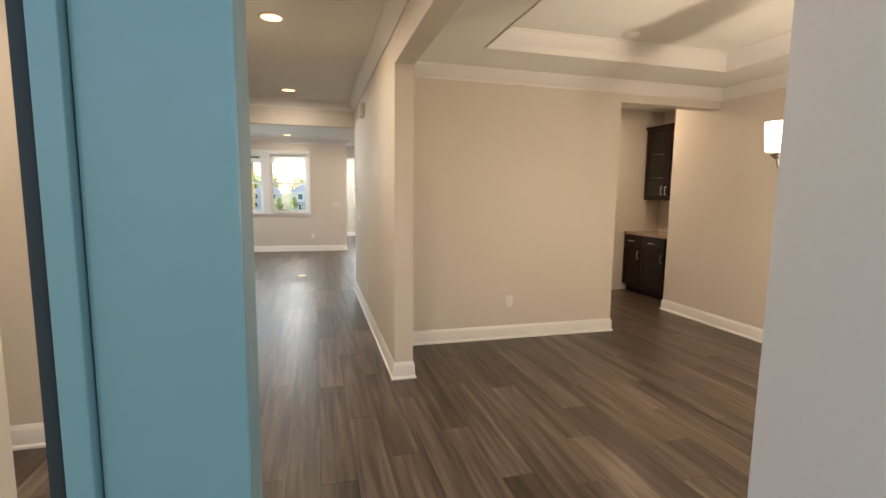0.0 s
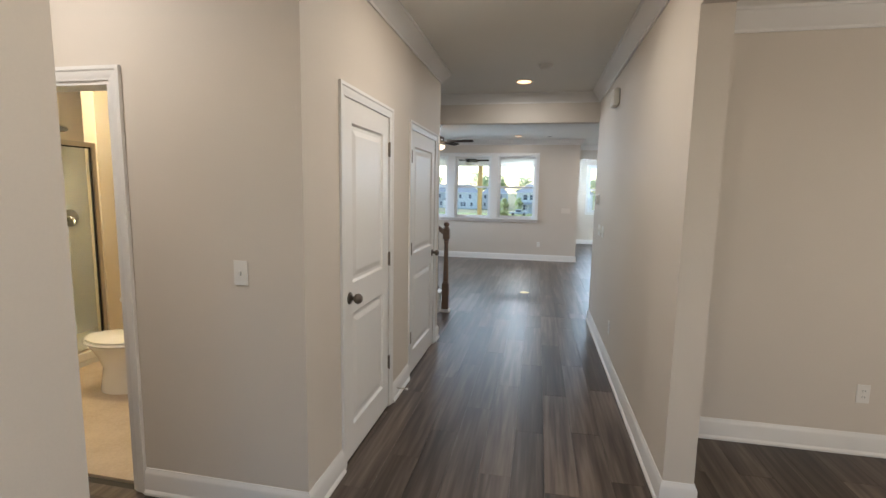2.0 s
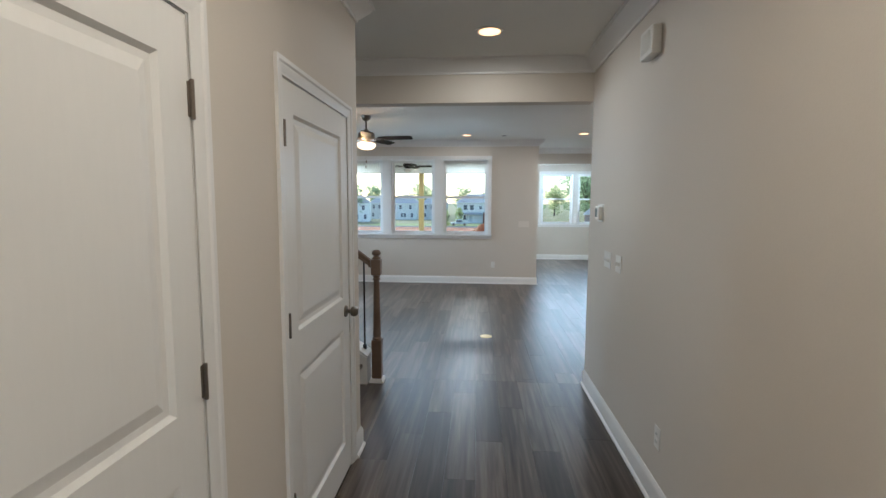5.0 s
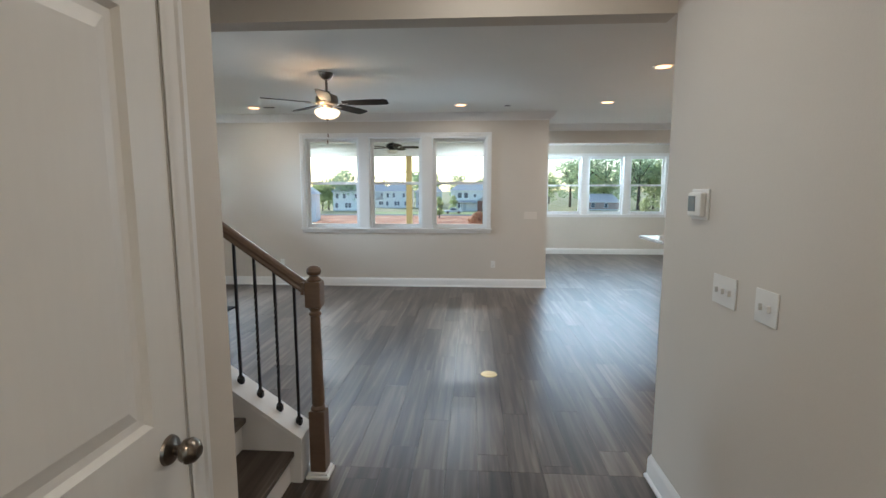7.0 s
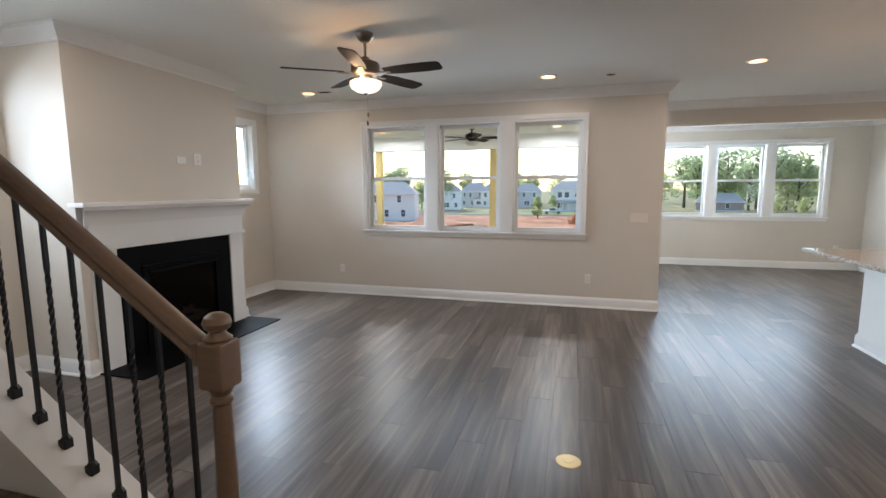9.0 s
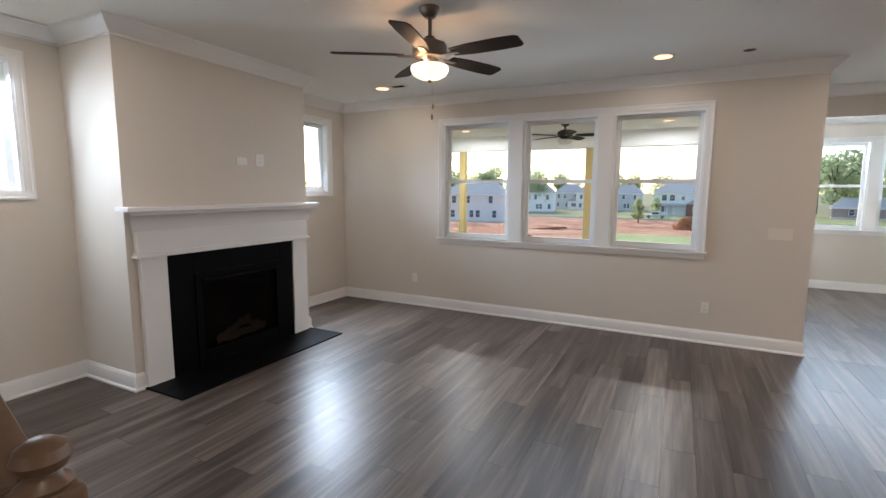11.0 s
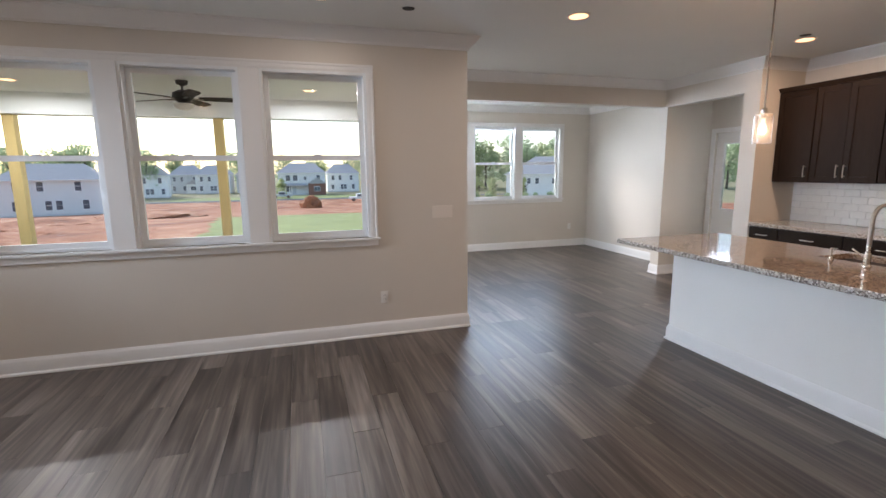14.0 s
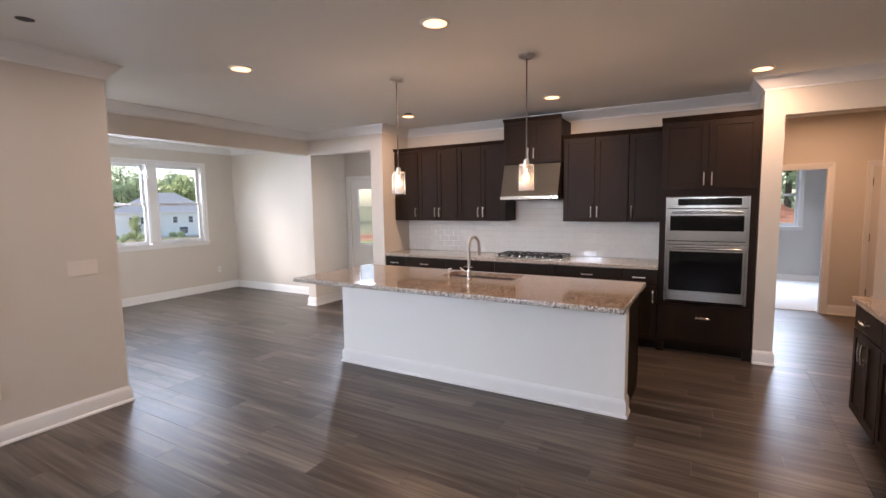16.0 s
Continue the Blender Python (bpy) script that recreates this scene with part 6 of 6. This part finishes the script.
for i, (x, y, s) in enumerate(spots):
    k = kinds[i % 3]
    m = pose(x, y, gz(y), 0, 0, rnd.uniform(0, 360))
    if i < 3:
        k.scale = (s, s, s)
        k.matrix_world = m @ Matrix.Diagonal((s, s, s, 1))
    else:
        k2 = copy_thing(k, m)
        k2.matrix_world = m @ Matrix.Diagonal((s, s, s, 1))
sm = make_tree(7, 3.2, 2.2, LEAF2, "young yellow-green street tree", 900, 0.13)
sm.matrix_world = pose(-7.5, 112, gz(112)) @ Matrix.Scale(1.6, 4)
for x, y in ((-5.0, 135), (33, 96), (38, 99), (44, 97)):
    copy_thing(sm, pose(x, y, gz(y)))


def shrub(seed):
    s = thing("shrub", "round green shrub in the meadow", "shrub", "meadow shrubs", at=pose(0, -400, GZ))
    part("stem", tube(bmesh.new(), [(0, 0, 0), (0.02, 0, 0.7)], 0.05, 6), BARK, s)
    c = new("crown", crown_mesh(seed, 1.7, 1.9, 700, 0.12, LEAF, "crown", 7))
    c.parent = s
    return s


s0 = shrub(21)
for i in range(16):
    ys = 76 + rnd.uniform(0, 10)
    m = pose(13 + i * 2.4 + rnd.uniform(-0.8, 0.8), ys, gz(ys), 0, 0, rnd.uniform(0, 360))
    if i == 0:
        s0.matrix_world = m
    else:
        copy_thing(s0, m)

# parked vehicles by the street
for x, y, mt, lab in ((-5.0, 131, SIDINGB, "dark pickup parked before the brick house"), (12.0, 112, SIDINGW, "white utility truck parked on the site"), (17.0, 113, BRICKM, "red utility truck parked on the site")):
    v = thing("parked_truck", lab, "truck", at=pose(x, y, gz(y) + 0.08))
    bm = boxes((-2.4, 2.4, -0.9, 0.9, 0.45, 0.95), bev=0.08)
    part("body", bm, mt, v)
    part("cab", boxes((-0.9, 0.9, -0.82, 0.82, 0.95, 1.65), bev=0.15), mt, v)
    part("side_window", boxes((-0.7, 0.7, -0.84, -0.80, 1.05, 1.50)), DARKWIN, v, "", False)
    for wx in (-1.5, 1.5):
        for wy in (-0.82, 0.82):
            wh = part("wheel", tube(bmesh.new(), [(wx, wy - 0.1, 0.36), (wx, wy + 0.1, 0.36)], 0.36, 16), RUBBER, v)
            part("rim", tube(bmesh.new(), [(wx, wy - 0.11, 0.36), (wx, wy + 0.11, 0.36)], 0.2, 12), STEEL, wh)

# ---- backsplash tiles ----
bs = structure("backsplash", boxes((KB - 0.006, KB - 0.001, 8.25, 11.865, 0.922, 1.379), (KB - 0.006, KB - 0.001, 9.355, 10.092, 1.379, 1.66)), GROUT, "white subway tile backsplash with pale grout", "backsplash")


def slab_mesh(name, lx, ly, lz, bev, mat, axis):
    """A piece with bevelled face edges; face towards -x (axis x) or +z (axis z), origin at the corner."""
    bm = bmesh.new()
    if axis == "x":
        a = [bm.verts.new(p) for p in ((0, 0, 0), (0, ly, 0), (0, ly, lz), (0, 0, lz))]
        c = [bm.verts.new(p) for p in ((-lx, bev, bev), (-lx, ly - bev, bev), (-lx, ly - bev, lz - bev), (-lx, bev, lz - bev))]
    else:
        a = [bm.verts.new(p) for p in ((0, 0, -lz), (lx, 0, -lz), (lx, ly, -lz), (0, ly, -lz))]
        c = [bm.verts.new(p) for p in ((bev, bev, 0), (lx - bev, bev, 0), (lx - bev, ly - bev, 0), (bev, ly - bev, 0))]
    bm.faces.new(c)
    for i in range(4):
        j = (i + 1) % 4
        bm.faces.new((a[i], a[j], c[j], c[i]))
    bmesh.ops.recalc_face_normals(bm, faces=bm.faces[:])
    if c[0].link_faces[0].normal.length and axis == "z" and max(f.normal.z for f in bm.faces) < 0.9:
        bmesh.ops.reverse_faces(bm, faces=bm.faces[:])
    me = bpy.data.meshes.new(name)
    bm.to_mesh(me)
    bm.free()
    me.materials.append(mat)
    return me


TLW, TLH, GAP = 0.1525, 0.0765, 0.0025
tile_whole = slab_mesh("tile", 0.006, TLW - GAP, TLH - GAP, 0.0015, TILE, "x")
cut = {}
for row in range(10):
    z = 0.923 + row * TLH
    lo, hi = (8.252, 11.863) if row < 6 else (9.357, 10.090)
    if z + TLH > 1.665:
        continue
    y = lo - (TLW / 2 if row % 2 else 0)
    while y < hi - 0.01:
        y0, y1 = max(y, lo), min(y + TLW - GAP, hi)
        if y1 - y0 > 0.012:
            ln = round(y1 - y0, 3)
            if abs(ln - (TLW - GAP)) < 0.002:
                me = tile_whole
            else:
                if ln not in cut:
                    cut[ln] = slab_mesh("tile", 0.006, ln, TLH - GAP, 0.0015, TILE, "x")
                me = cut[ln]
            o = new("tile", me)
            o.parent = bs
            o.location = (KB - 0.006, y0, z)
        y += TLW

# ---- floor planks ----
PW, PL = 0.18, 1.22
rp = random.Random(3)
REG = [(HL, 0.84, 0.3, 6.94), (XL, HL, 1.85, 2.9), (0.84, 4.62, 0.1, 4.18), (3.30, 4.62, 4.18, 6.1), (4.62, 5.5, 4.85, 6.1), (XL, 4.52, 6.94, YF), (0.98, 4.52, 6.1, 6.94), (4.52, 5.3, 6.25, 7.2), (5.3, 7.42, 4.5, 7.37), (XN, 5.3, YF, 13.43), (XN, KB, 13.43, NY), (4.52, KB, 7.37, 11.87), (-1.2, HL, 5.762, 6.94)]
bmf_v, bmf_f, plank_meshes, near = [], [], {}, 0
for gi, (x0, x1, y0, y1) in enumerate(REG):
    c0 = math.floor((x0 + 10) / PW)
    for ci in range(c0, math.ceil((x1 + 10) / PW)):
        xa, xb = max(x0, ci * PW - 10), min(x1, (ci + 1) * PW - 10)
        if xb - xa < 0.004:
            continue
        off = (ci * 0.437 + 0.13 * math.sin(ci * 12.9898) * 3) % 1.0 * PL
        y = -12 + off
        while y < y1:
            ya, yb = max(y, y0), min(y + PL, y1)
            if yb - ya > 0.004:
                whole = abs(xb - xa - PW) < 1e-4 and abs(yb - ya - PL) < 1e-4
                if whole and near < 296 and -2.6 < xa < 2.1 and 0.3 < ya < 11.0:
                    if "w" not in plank_meshes:
                        plank_meshes["w"] = slab_mesh("plank", PW, PL, 0.009, 0.0007, PLANK, "z")
                    o = new("plank", plank_meshes["w"])
                    o.parent = floor
                    o.location = (xa, ya, 0)
                    near += 1
                else:
                    e = 0.0007
                    b = len(bmf_v)
                    bmf_v += [(xa, ya, -0.009), (xb, ya, -0.009), (xb, yb, -0.009), (xa, yb, -0.009), (xa + e, ya + e, 0), (xb - e, ya + e, 0), (xb - e, yb - e, 0), (xa + e, yb - e, 0)]
                    bmf_f += [(b + 4, b + 5, b + 6, b + 7), (b, b + 1, b + 5, b + 4), (b + 1, b + 2, b + 6, b + 5), (b + 2, b + 3, b + 7, b + 6), (b + 3, b, b + 4, b + 7)]
            y += PL
me = bpy.data.meshes.new("planks")
me.from_pydata(bmf_v, [], bmf_f)
me.materials.append(PLANK2)
o = new("planks", me)
o.parent = floor
tagged(o, "grey-brown vinyl planks", kind="stuff")
